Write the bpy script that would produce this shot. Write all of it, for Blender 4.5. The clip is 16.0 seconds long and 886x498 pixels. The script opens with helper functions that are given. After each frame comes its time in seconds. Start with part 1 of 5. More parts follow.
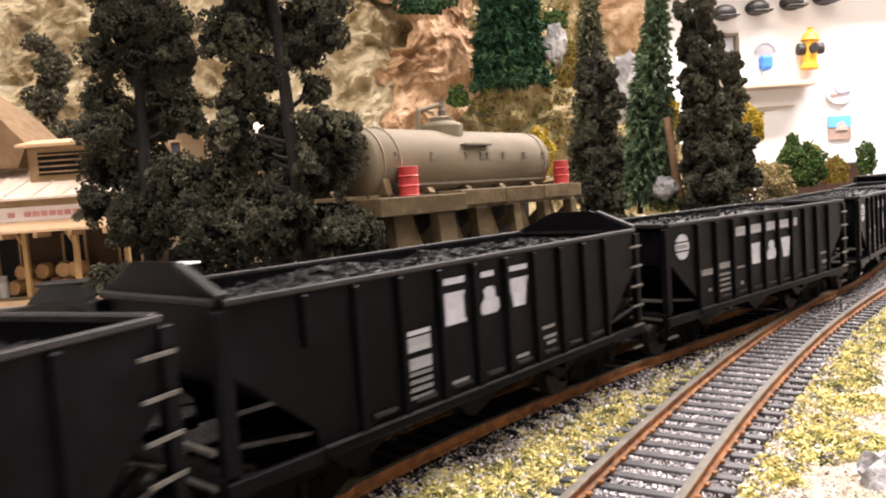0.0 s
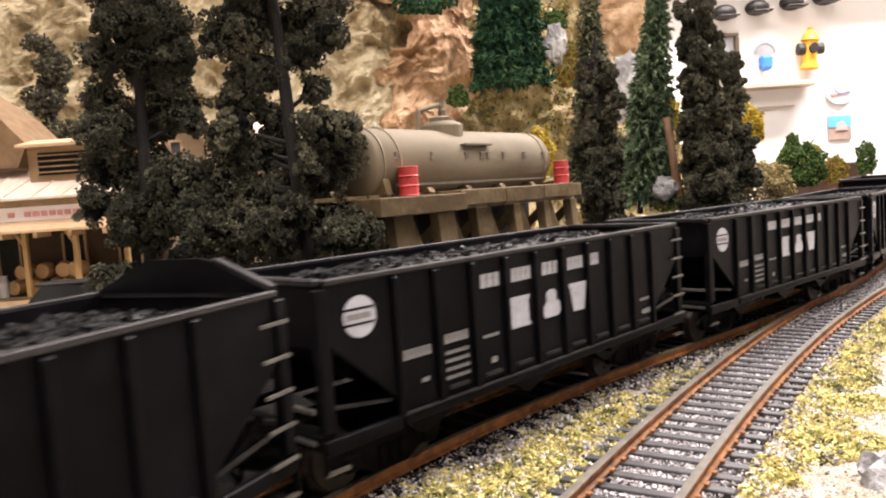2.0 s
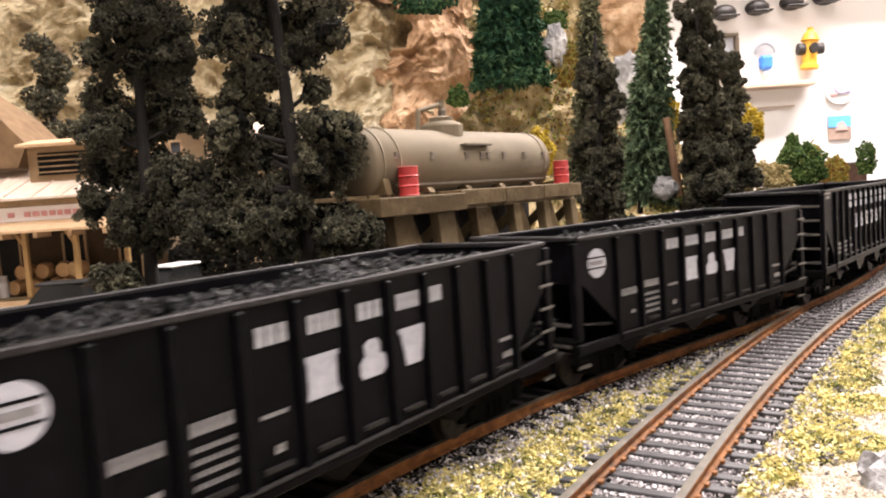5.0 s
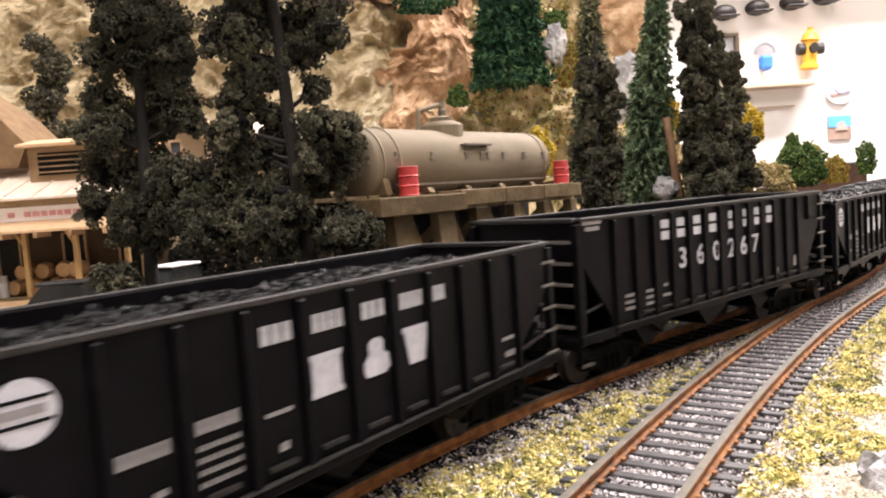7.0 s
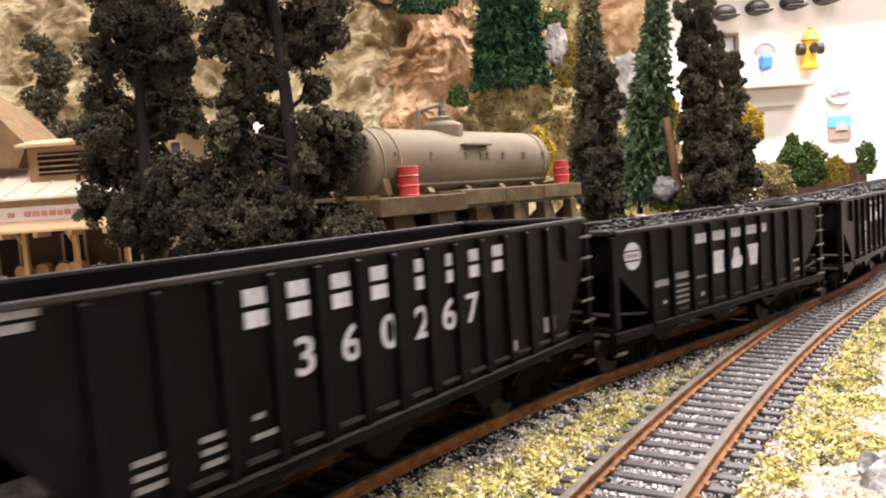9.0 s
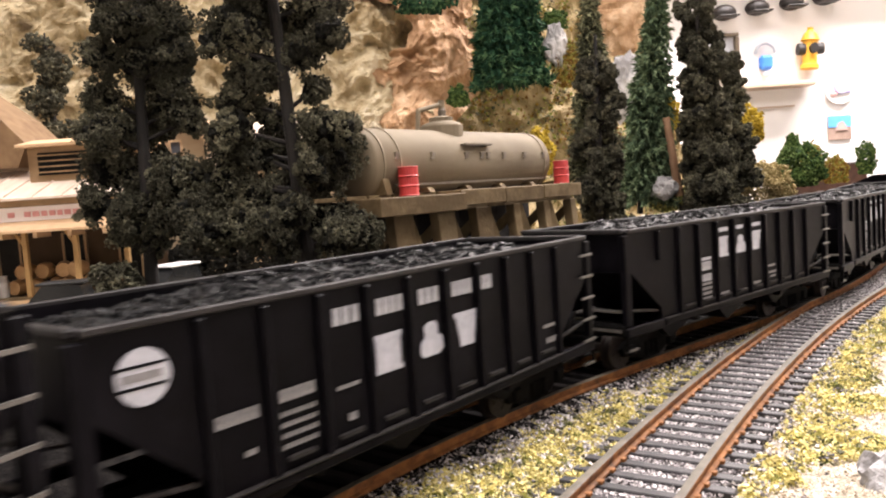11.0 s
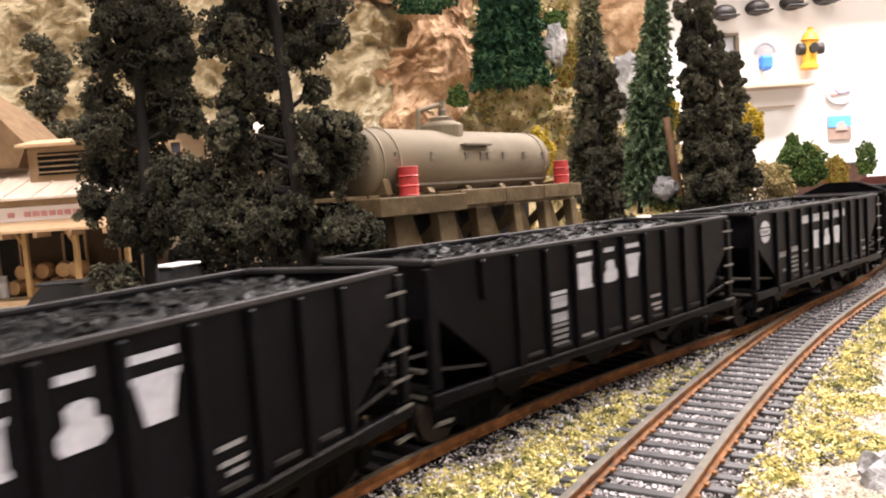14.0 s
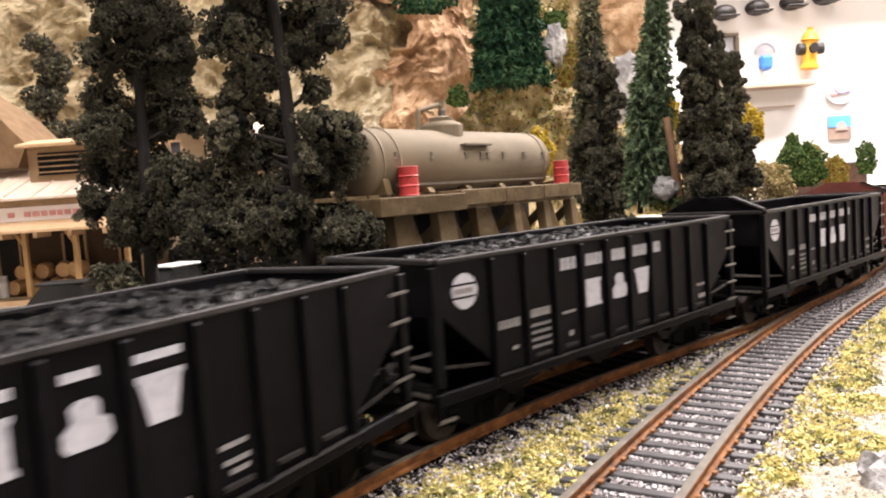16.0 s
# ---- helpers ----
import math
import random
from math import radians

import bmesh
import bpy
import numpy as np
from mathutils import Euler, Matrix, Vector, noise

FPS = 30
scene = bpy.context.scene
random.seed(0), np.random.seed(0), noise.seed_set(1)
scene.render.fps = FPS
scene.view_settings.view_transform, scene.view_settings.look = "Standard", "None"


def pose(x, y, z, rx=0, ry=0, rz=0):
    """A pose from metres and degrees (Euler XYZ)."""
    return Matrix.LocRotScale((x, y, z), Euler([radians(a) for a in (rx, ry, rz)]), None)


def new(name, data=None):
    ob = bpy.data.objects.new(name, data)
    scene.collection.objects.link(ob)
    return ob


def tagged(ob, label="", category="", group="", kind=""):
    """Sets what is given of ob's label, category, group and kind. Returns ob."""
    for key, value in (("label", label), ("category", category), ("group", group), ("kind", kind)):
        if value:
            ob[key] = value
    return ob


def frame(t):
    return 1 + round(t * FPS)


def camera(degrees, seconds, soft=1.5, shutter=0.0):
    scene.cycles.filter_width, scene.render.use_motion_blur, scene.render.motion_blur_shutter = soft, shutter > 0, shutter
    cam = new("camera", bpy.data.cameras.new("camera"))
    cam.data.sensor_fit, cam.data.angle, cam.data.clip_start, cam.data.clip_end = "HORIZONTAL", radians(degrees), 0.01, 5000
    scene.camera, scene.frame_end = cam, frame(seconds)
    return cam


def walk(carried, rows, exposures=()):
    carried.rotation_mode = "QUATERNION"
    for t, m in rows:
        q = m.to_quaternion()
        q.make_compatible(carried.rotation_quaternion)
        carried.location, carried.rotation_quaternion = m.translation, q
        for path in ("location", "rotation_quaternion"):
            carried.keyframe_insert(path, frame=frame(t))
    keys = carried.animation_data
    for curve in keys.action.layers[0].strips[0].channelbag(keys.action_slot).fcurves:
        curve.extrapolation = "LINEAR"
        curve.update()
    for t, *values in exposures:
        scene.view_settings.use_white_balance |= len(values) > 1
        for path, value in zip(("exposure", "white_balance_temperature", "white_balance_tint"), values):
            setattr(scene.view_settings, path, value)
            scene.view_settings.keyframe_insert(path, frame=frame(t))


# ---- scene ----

from math import cos, sin, pi, hypot, sqrt, exp

# ---------------- camera: a phone lying still beside the layout ----------------
cam = camera(61.7, 16.0, soft=2.05, shutter=0.65)
EYE = pose(0, 0, 0.0519, 85.72, 0, 0) @ pose(0, 0, 0, 0, 0, -3.88)
walk(cam, [(0.0, EYE), (16.0, EYE)], exposures=[(0.0, 0.22), (16.0, 0.22)])

# ---------------- light: the room's ceiling lights ----------------
world = bpy.data.worlds.new("room_air")
scene.world = world
world.use_nodes = True
world.node_tree.nodes["Background"].inputs[0].default_value = (1.0, 0.90, 0.86, 1)
world.node_tree.nodes["Background"].inputs[1].default_value = 0.12
CEILING_Z = 1.45


def ceiling_lamp(x, y, w, h, watts, colour=(1.0, 0.912, 0.908)):
    data = bpy.data.lights.new("ceiling_lamp", "AREA")
    data.shape, data.size, data.size_y, data.energy, data.color = "RECTANGLE", w, h, watts, colour
    ob = new("ceiling_lamp", data)
    ob.matrix_world = pose(x, y, CEILING_Z - 0.03)
    return ob


LAMPS = [(0.25, -0.35, 1.2, 0.3, 24), (0.98, 1.18, 1.2, 0.3, 92), (-0.9, 0.25, 1.2, 0.3, 14)]
for lamp in LAMPS:
    ceiling_lamp(*lamp)


# ---------------- materials ----------------
def nodes_of(name):
    m = bpy.data.materials.new(name)
    m.use_nodes = True
    nt = m.node_tree
    return m, nt, nt.nodes["Principled BSDF"]


def material(name, colours, scale=400.0, rough=0.7, metal=0.0, bump=0.3, bump_scale=None, detail=6.0,
             dist=0.0006, spread=(0.35, 0.65), island=0.0, spec=0.5, random_object=0.0, stretch=(1, 1, 1)):
    """Noise-mixed colours with a second, larger stain scale and bump; scale is in cycles per metre."""
    m, nt, bsdf = nodes_of(name)
    n, l = nt.nodes, nt.links
    tc = n.new("ShaderNodeTexCoord")
    mp = n.new("ShaderNodeMapping")
    mp.inputs["Scale"].default_value = stretch
    l.new(tc.outputs["Object"], mp.inputs[0])
    tex = n.new("ShaderNodeTexNoise")
    tex.inputs["Scale"].default_value, tex.inputs["Detail"].default_value = scale, detail
    l.new(mp.outputs[0], tex.inputs["Vector"])
    big = n.new("ShaderNodeTexNoise")
    big.inputs["Scale"].default_value, big.inputs["Detail"].default_value = scale / 7.0, 3.0
    l.new(mp.outputs[0], big.inputs["Vector"])
    mix = n.new("ShaderNodeMath")
    mix.operation = "MULTIPLY_ADD"
    mix.inputs[1].default_value, mix.inputs[2].default_value = 0.55, 0.0
    l.new(tex.outputs[0], mix.inputs[0])
    mix2 = n.new("ShaderNodeMath")
    mix2.operation = "MULTIPLY_ADD"
    mix2.inputs[1].default_value = 0.45
    l.new(big.outputs[0], mix2.inputs[0])
    l.new(mix.outputs[0], mix2.inputs[2])
    value = mix2.outputs[0]
    if island or random_object:
        src = n.new("ShaderNodeNewGeometry") if island else n.new("ShaderNodeObjectInfo")
        out = src.outputs["Random Per Island"] if island else src.outputs["Random"]
        add = n.new("ShaderNodeMath")
        add.operation = "MULTIPLY_ADD"
        amount = island or random_object
        add.inputs[1].default_value = amount
        l.new(out, add.inputs[0])
        sub = n.new("ShaderNodeMath")
        sub.operation = "SUBTRACT"
        sub.inputs[1].default_value = amount / 2
        l.new(value, sub.inputs[0])
        l.new(sub.outputs[0], add.inputs[2])
        value = add.outputs[0]
    ramp = n.new("ShaderNodeValToRGB")
    el = ramp.color_ramp.elements
    el[0].position, el[1].position = spread
    el[0].color, el[1].color = (*colours[0], 1), (*colours[-1], 1)
    for k, c in enumerate(colours[1:-1], 1):
        e = el.new(spread[0] + (spread[1] - spread[0]) * k / (len(colours) - 1))
        e.color = (*c, 1)
    l.new(value, ramp.inputs[0])
    l.new(ramp.outputs[0], bsdf.inputs["Base Color"])
    bsdf.inputs["Roughness"].default_value, bsdf.inputs["Metallic"].default_value = rough, metal
    bsdf.inputs["Specular IOR Level"].default_value = spec
    if bump:
        bt = n.new("ShaderNodeTexNoise")
        bt.inputs["Scale"].default_value, bt.inputs["Detail"].default_value = bump_scale or scale * 2, 5.0
        l.new(mp.outputs[0], bt.inputs["Vector"])
        b = n.new("ShaderNodeBump")
        b.inputs["Strength"].default_value, b.inputs["Distance"].default_value = bump, dist
        l.new(bt.outputs[0], b.inputs["Height"])
        l.new(b.outputs[0], bsdf.inputs["Normal"])
    return m


M = {}
M["hopper"] = material("hopper_black", [(0.0014, 0.0012, 0.0018), (0.0027, 0.0023, 0.0034), (0.0054, 0.0047, 0.0065)], 250, 0.5, bump=0.15, dist=0.0002, spec=0.055)
M["hopper_rim"] = material("worn_rim", [(0.009, 0.008, 0.008), (0.028, 0.025, 0.025)], 300, 0.6, bump=0.2, dist=0.0002, spec=0.2)
M["hopper_red"] = material("hopper_red_brown", [(0.10, 0.022, 0.016), (0.16, 0.04, 0.028)], 250, 0.55, bump=0.15, dist=0.0002)
M["brown_wood"] = material("brown_wagon_wood", [(0.05, 0.022, 0.014), (0.10, 0.048, 0.03)], 200, 0.7, bump=0.3, dist=0.0003)
M["underframe"] = material("underframe_black", [(0.0014, 0.0013, 0.0013), (0.0042, 0.0037, 0.0036)], 400, 0.8, bump=0.2, dist=0.0002, spec=0.05)
M["rung"] = material("dusty_rung", [(0.05, 0.046, 0.042), (0.11, 0.10, 0.09)], 400, 0.5, bump=0.1, dist=0.0001)
M["wheel"] = material("wheel_steel", [(0.012, 0.008, 0.007), (0.035, 0.026, 0.021)], 500, 0.5, 0.4, bump=0.1, dist=0.0001)
M["coal"] = material("coal", [(0.0014, 0.0014, 0.0017), (0.0032, 0.0032, 0.0038), (0.012, 0.012, 0.014)], 900, 0.42, spec=0.16, bump=0.5, dist=0.0005, spread=(0.4, 0.8), island=0.4)
M["lettering"] = material("white_lettering", [(0.29, 0.30, 0.345), (0.44, 0.45, 0.50)], 700, 0.6, bump=0.05, dist=0.0001)
M["lettering_mid"] = material("worn_lettering", [(0.21, 0.215, 0.24), (0.34, 0.345, 0.37)], 900, 0.6, bump=0.05, dist=0.0001)
M["lettering_dim"] = material("grey_lettering", [(0.12, 0.118, 0.122), (0.23, 0.225, 0.23)], 900, 0.6, bump=0.05, dist=0.0001)
M["rail_rust"] = material("rail_rust", [(0.085, 0.032, 0.009), (0.21, 0.080, 0.019), (0.36, 0.15, 0.042)], 350, 0.75, bump=0.3, dist=0.0003)
M["rail_top"] = material("rail_top", [(0.065, 0.056, 0.042), (0.14, 0.12, 0.092)], 300, 0.55, bump=0.1, dist=0.0001, stretch=(1, 1, 1), spec=0.3)
M["sleeper"] = material("sleeper_plastic", [(0.010, 0.009, 0.010), (0.032, 0.029, 0.031)], 350, 0.5, bump=0.4, dist=0.0003, random_object=0.3)
# darker copy of the sleeper colour, for the shade under the train
M["sleeper_shaded"] = material("shaded_sleeper", [(0.005, 0.0045, 0.0045), (0.014, 0.012, 0.012)], 350, 0.7, bump=0.4, dist=0.0003, random_object=0.3, spec=0.15)
M["ballast"] = material("ballast_stone", [(0.09, 0.08, 0.085), (0.31, 0.285, 0.285), (0.70, 0.67, 0.67)], 500, 0.75, bump=0.3, dist=0.0003, island=0.9, spread=(0.2, 0.8))
M["ballast_warm"] = material("cream_grit", [(0.34, 0.28, 0.20), (0.58, 0.51, 0.40), (0.76, 0.70, 0.60)], 500, 0.85, bump=0.2, dist=0.0003, island=0.8, spread=(0.2, 0.8))
M["ground"] = material("ground_cover", [(0.34, 0.28, 0.21), (0.58, 0.51, 0.42), (0.78, 0.73, 0.65)], 90, 0.9, bump=0.8, bump_scale=900, dist=0.0020)
# near-black ground colour that holds the shade below the wagons
M["bed_shade"] = material("bed_shade", [(0.003, 0.0027, 0.0026), (0.007, 0.0062, 0.006), (0.018, 0.016, 0.014)], 350, 0.95, spec=0.06, bump=0.9, bump_scale=900, dist=0.0008)
M["turf"] = material("yellow_turf", [(0.24, 0.20, 0.07), (0.58, 0.49, 0.15), (0.80, 0.71, 0.34)], 400, 0.9, bump=0.0, island=0.8, spread=(0.15, 0.8))
M["turf_dark"] = material("olive_turf", [(0.04, 0.042, 0.022), (0.13, 0.125, 0.06), (0.27, 0.25, 0.14)], 400, 0.9, bump=0.0, island=0.8, spread=(0.2, 0.8))
M["foam_dark"] = material("dark_foam_foliage", [(0.014, 0.0135, 0.0105), (0.064, 0.061, 0.042), (0.245, 0.232, 0.156)], 75, 0.95, bump=0.0, island=0.13, spread=(0.27, 0.74), spec=0.08)
# darker copy of the foliage foam, with the shade between clumps in its colour
M["foam_shade"] = material("foam_shade", [(0.004, 0.004, 0.0035), (0.013, 0.0125, 0.010), (0.036, 0.034, 0.026)], 900, 0.95, bump=1.0, bump_scale=1100, dist=0.0015, spec=0.08)
M["foam_green"] = material("green_needles", [(0.007, 0.028, 0.014), (0.020, 0.060, 0.030), (0.075, 0.135, 0.06)], 150, 0.9, bump=0.0, island=0.7, spread=(0.2, 0.85), spec=0.15)
M["foam_fir"] = material("grey_green_needles", [(0.034, 0.054, 0.030), (0.088, 0.130, 0.070), (0.20, 0.25, 0.135)], 150, 0.9, bump=0.0, island=0.6, spread=(0.2, 0.85), spec=0.12)
M["foam_olive"] = material("dark_olive_needles", [(0.026, 0.028, 0.016), (0.085, 0.088, 0.048), (0.20, 0.20, 0.115)], 150, 0.9, bump=0.0, island=0.7, spread=(0.2, 0.85), spec=0.15)
M["foam_bush"] = material("green_foam", [(0.015, 0.035, 0.01), (0.05, 0.09, 0.022), (0.12, 0.17, 0.05)], 150, 0.95, bump=0.0, island=0.7, spread=(0.2, 0.85), spec=0.15)
M["foam_yellow"] = material("yellow_foam", [(0.18, 0.12, 0.01), (0.42, 0.30, 0.03), (0.62, 0.48, 0.08)], 150, 0.95, bump=0.0, island=0.7, spread=(0.2, 0.85), spec=0.15)
M["foam_autumn"] = material("autumn_foam", [(0.12, 0.05, 0.01), (0.25, 0.17, 0.03), (0.20, 0.24, 0.06)], 150, 0.95, bump=0.0, island=0.7, spread=(0.2, 0.85), spec=0.15)
M["foam_tan"] = material("tan_foam", [(0.20, 0.15, 0.06), (0.36, 0.29, 0.14), (0.50, 0.41, 0.22)], 150, 0.95, bump=0.0, island=0.7, spread=(0.2, 0.85), spec=0.15)
M["bark"] = material("bark", [(0.006, 0.005, 0.0045), (0.022, 0.017, 0.014)], 300, 0.9, bump=0.8, dist=0.0006, stretch=(1, 1, 0.3))
M["bark_pale"] = material("pale_bark", [(0.28, 0.15, 0.08), (0.46, 0.28, 0.17)], 200, 0.9, bump=0.8, dist=0.0006, stretch=(1, 1, 0.3))
M["rock"] = material("cliff_rock", [(0.13, 0.09, 0.045), (0.34, 0.26, 0.14), (0.50, 0.42, 0.27), (0.70, 0.63, 0.48)], 55, 0.8, bump=1.0, bump_scale=330, dist=0.003, spread=(0.33, 0.66))
M["rock_red"] = material("red_earth", [(0.22, 0.115, 0.052), (0.42, 0.26, 0.14), (0.64, 0.47, 0.31)], 70, 0.9, bump=0.9, bump_scale=350, dist=0.0018)
M["rock_grey"] = material("grey_rock", [(0.16, 0.15, 0.15), (0.38, 0.37, 0.37), (0.60, 0.58, 0.56)], 40, 0.85, bump=0.9, bump_scale=300, dist=0.0018)
M["hill_turf"] = material("hill_turf", [(0.10, 0.075, 0.03), (0.25, 0.185, 0.08), (0.40, 0.31, 0.17)], 60, 0.95, bump=0.9, bump_scale=600, dist=0.0015)
M["tank"] = material("tank_paint", [(0.125, 0.099, 0.064), (0.175, 0.141, 0.094), (0.215, 0.176, 0.120)], 40, 0.72, bump=0.12, bump_scale=500, dist=0.0003, stretch=(1, 1, 1), spec=0.25)
M["tank_fitting"] = material("tank_fitting", [(0.10, 0.08, 0.06), (0.17, 0.14, 0.10)], 300, 0.6, bump=0.2, dist=0.0002)
M["timber"] = material("timber_painted", [(0.095, 0.064, 0.030), (0.165, 0.117, 0.060), (0.215, 0.158, 0.086)], 200, 0.75, bump=0.5, bump_scale=700, dist=0.0004, stretch=(1, 1, 1), random_object=0.25, spec=0.25)
# near-black board colour that stands for the shadow below the tank
M["timber_shade"] = material("shade_boards", [(0.008, 0.006, 0.005), (0.022, 0.017, 0.013)], 300, 0.85, bump=0.5, dist=0.0004, random_object=0.3)
M["drum"] = material("red_drum", [(0.42, 0.03, 0.03), (0.58, 0.06, 0.055)], 150, 0.5, bump=0.1, dist=0.0002)
M["siding"] = material("depot_siding", [(0.20, 0.125, 0.06), (0.30, 0.20, 0.105)], 120, 0.8, bump=0.3, dist=0.0003)
# brown siding with the shade under the porch roof put into its colour
M["siding_shaded"] = material("porch_wall_shaded", [(0.030, 0.017, 0.009), (0.060, 0.036, 0.019)], 120, 0.85, bump=0.3, dist=0.0003, stretch=(1, 1, 0.3), spec=0.2)
M["siding_pale"] = material("house_siding", [(0.42, 0.31, 0.19), (0.52, 0.40, 0.26)], 120, 0.8, bump=0.3, dist=0.0003)
M["roof_pale"] = material("pale_roof", [(0.56, 0.44, 0.35), (0.72, 0.60, 0.50)], 100, 0.8, bump=0.3, dist=0.0003, stretch=(3, 0.4, 1))
M["roof_tan"] = material("tan_shingle", [(0.12, 0.066, 0.028), (0.20, 0.125, 0.060)], 180, 0.85, bump=0.5, dist=0.0004)
M["trim"] = material("cream_trim", [(0.46, 0.30, 0.16), (0.58, 0.40, 0.24)], 150, 0.7, bump=0.2, dist=0.0002)
M["sign_white"] = material("sign_white", [(0.74, 0.68, 0.66), (0.84, 0.79, 0.77)], 150, 0.7, bump=0.1, dist=0.0002)
M["sign_red"] = material("sign_red", [(0.55, 0.22, 0.22), (0.68, 0.34, 0.33)], 300, 0.7, bump=0.0)
M["dark_void"] = material("dark_window", [(0.004, 0.0035, 0.003), (0.010, 0.009, 0.0075)], 200, 0.6, bump=0.1, dist=0.0002, spec=0.1)
M["glass"] = material("window_glass", [(0.06, 0.065, 0.075), (0.12, 0.125, 0.14)], 100, 0.3, bump=0.0, spec=0.3)
M["post_wood"] = material("porch_post", [(0.26, 0.15, 0.05), (0.36, 0.22, 0.085)], 200, 0.7, bump=0.3, dist=0.0003)
M["barrel_wood"] = material("barrel_wood", [(0.30, 0.17, 0.07), (0.46, 0.29, 0.14)], 300, 0.7, bump=0.4, dist=0.0003, random_object=0.3)
M["milk_can"] = material("milk_can_grey", [(0.30, 0.28, 0.26), (0.42, 0.40, 0.37)], 300, 0.5, bump=0.1, dist=0.0002)
M["auto_black"] = material("auto_black", [(0.008, 0.008, 0.008), (0.016, 0.016, 0.016)], 200, 0.5, bump=0.0, spec=0.2)
M["auto_white"] = material("auto_white", [(0.55, 0.55, 0.56), (0.68, 0.68, 0.69)], 200, 0.4, bump=0.0, spec=0.4)
M["auto_glass"] = material("auto_glass", [(0.006, 0.007, 0.008), (0.014, 0.016, 0.018)], 100, 0.15, bump=0.0, spec=0.25)
M["chrome"] = material("bright_metal", [(0.62, 0.61, 0.60), (0.72, 0.71, 0.70)], 300, 0.2, 1.0, bump=0.0)
M["wall_white"] = material("wall_paint", [(0.84, 0.82, 0.80), (0.88, 0.86, 0.84)], 3, 0.8, bump=0.05, dist=0.001)
M["carpet"] = material("floor_carpet", [(0.16, 0.15, 0.14), (0.24, 0.22, 0.20)], 20, 0.95, bump=0.3, dist=0.003)
M["ceiling_paint"] = material("ceiling_paint", [(0.72, 0.71, 0.69), (0.80, 0.79, 0.77)], 10, 0.9, bump=0.1, dist=0.002)
M["yellow_paint"] = material("hydrant_yellow", [(0.68, 0.32, 0.02), (0.80, 0.42, 0.04)], 20, 0.5, bump=0.05)
M["black_paint"] = material("black_paint", [(0.010, 0.009, 0.008), (0.025, 0.02, 0.018)], 20, 0.5, bump=0.05)
M["blue_paint"] = material("blue_paint", [(0.03, 0.17, 0.62), (0.06, 0.24, 0.74)], 20, 0.5, bump=0.05)
M["lilac_paint"] = material("lilac_paint", [(0.36, 0.33, 0.60), (0.50, 0.46, 0.72)], 20, 0.6, bump=0.05)
M["pink_paint"] = material("pink_paint", [(0.80, 0.30, 0.32), (0.85, 0.42, 0.40)], 20, 0.6, bump=0.05)
M["poster_sky"] = material("poster_sky", [(0.08, 0.34, 0.80), (0.18, 0.46, 0.88)], 20, 0.5, bump=0.0)
M["poster_earth"] = material("poster_earth", [(0.22, 0.15, 0.12), (0.42, 0.30, 0.24)], 60, 0.6, bump=0.0)
M["poster_light"] = material("poster_light", [(0.48, 0.30, 0.27), (0.58, 0.40, 0.36)], 40, 0.6, bump=0.0)
M["bronze"] = material("picture_frame", [(0.10, 0.075, 0.05), (0.17, 0.13, 0.09)], 40, 0.5, bump=0.1)
M["grey_paper"] = material("grey_paper", [(0.42, 0.44, 0.48), (0.52, 0.54, 0.58)], 20, 0.7, bump=0.0)
M["wood_edge"] = material("shelf_edge", [(0.46, 0.34, 0.24), (0.56, 0.44, 0.33)], 30, 0.6, bump=0.1)
M["turf_green"] = material("lime_turf", [(0.05, 0.06, 0.01), (0.20, 0.20, 0.04), (0.40, 0.38, 0.10)], 300, 0.9, bump=0.0, island=0.8, spread=(0.15, 0.85))
lamp_glow, nt_glow, bsdf_glow = nodes_of("lamp_diffuser")
bsdf_glow.inputs["Emission Color"].default_value = (1.0, 0.92, 0.82, 1)
bsdf_glow.inputs["Emission Strength"].default_value = 3.0
M["diffuser"] = lamp_glow


# ---------------- mesh helpers ----------------
def mesh_of(name, bm, mat, smooth=False):
    me = bpy.data.meshes.new(name)
    bm.to_mesh(me)
    bm.free()
    me.materials.append(mat)
    if smooth:
        me.polygons.foreach_set("use_smooth", [True] * len(me.polygons))
    return me


def part(name, bm, mat, parent=None, label="", m=None, smooth=False):
    ob = new(name, mesh_of(name, bm, mat, smooth) if isinstance(bm, bmesh.types.BMesh) else bm)
    if parent:
        ob.parent = parent
    if m is not None:
        ob.matrix_basis = m
    if label:
        ob["label"] = label
    return ob


def base(name, m, label, category, group="", kind=""):
    ob = new(name)
    ob.empty_display_size = 0.005
    ob.matrix_basis = m
    return tagged(ob, label, category, group, kind)


def add_box(bm, x0, x1, y0, y1, z0, z1, bevel=0.0):
    made = bmesh.ops.create_cube(bm, size=1.0, matrix=Matrix.LocRotScale(((x0 + x1) / 2, (y0 + y1) / 2, (z0 + z1) / 2), None, (abs(x1 - x0), abs(y1 - y0), abs(z1 - z0))))
    if bevel:
        edges = list({e for v in made["verts"] for e in v.link_edges})
        bmesh.ops.bevel(bm, geom=edges, offset=bevel, segments=1, affect="EDGES")


def box(x0, x1, y0, y1, z0, z1, bevel=0.0):
    bm = bmesh.new()
    add_box(bm, x0, x1, y0, y1, z0, z1, bevel)
    return bm


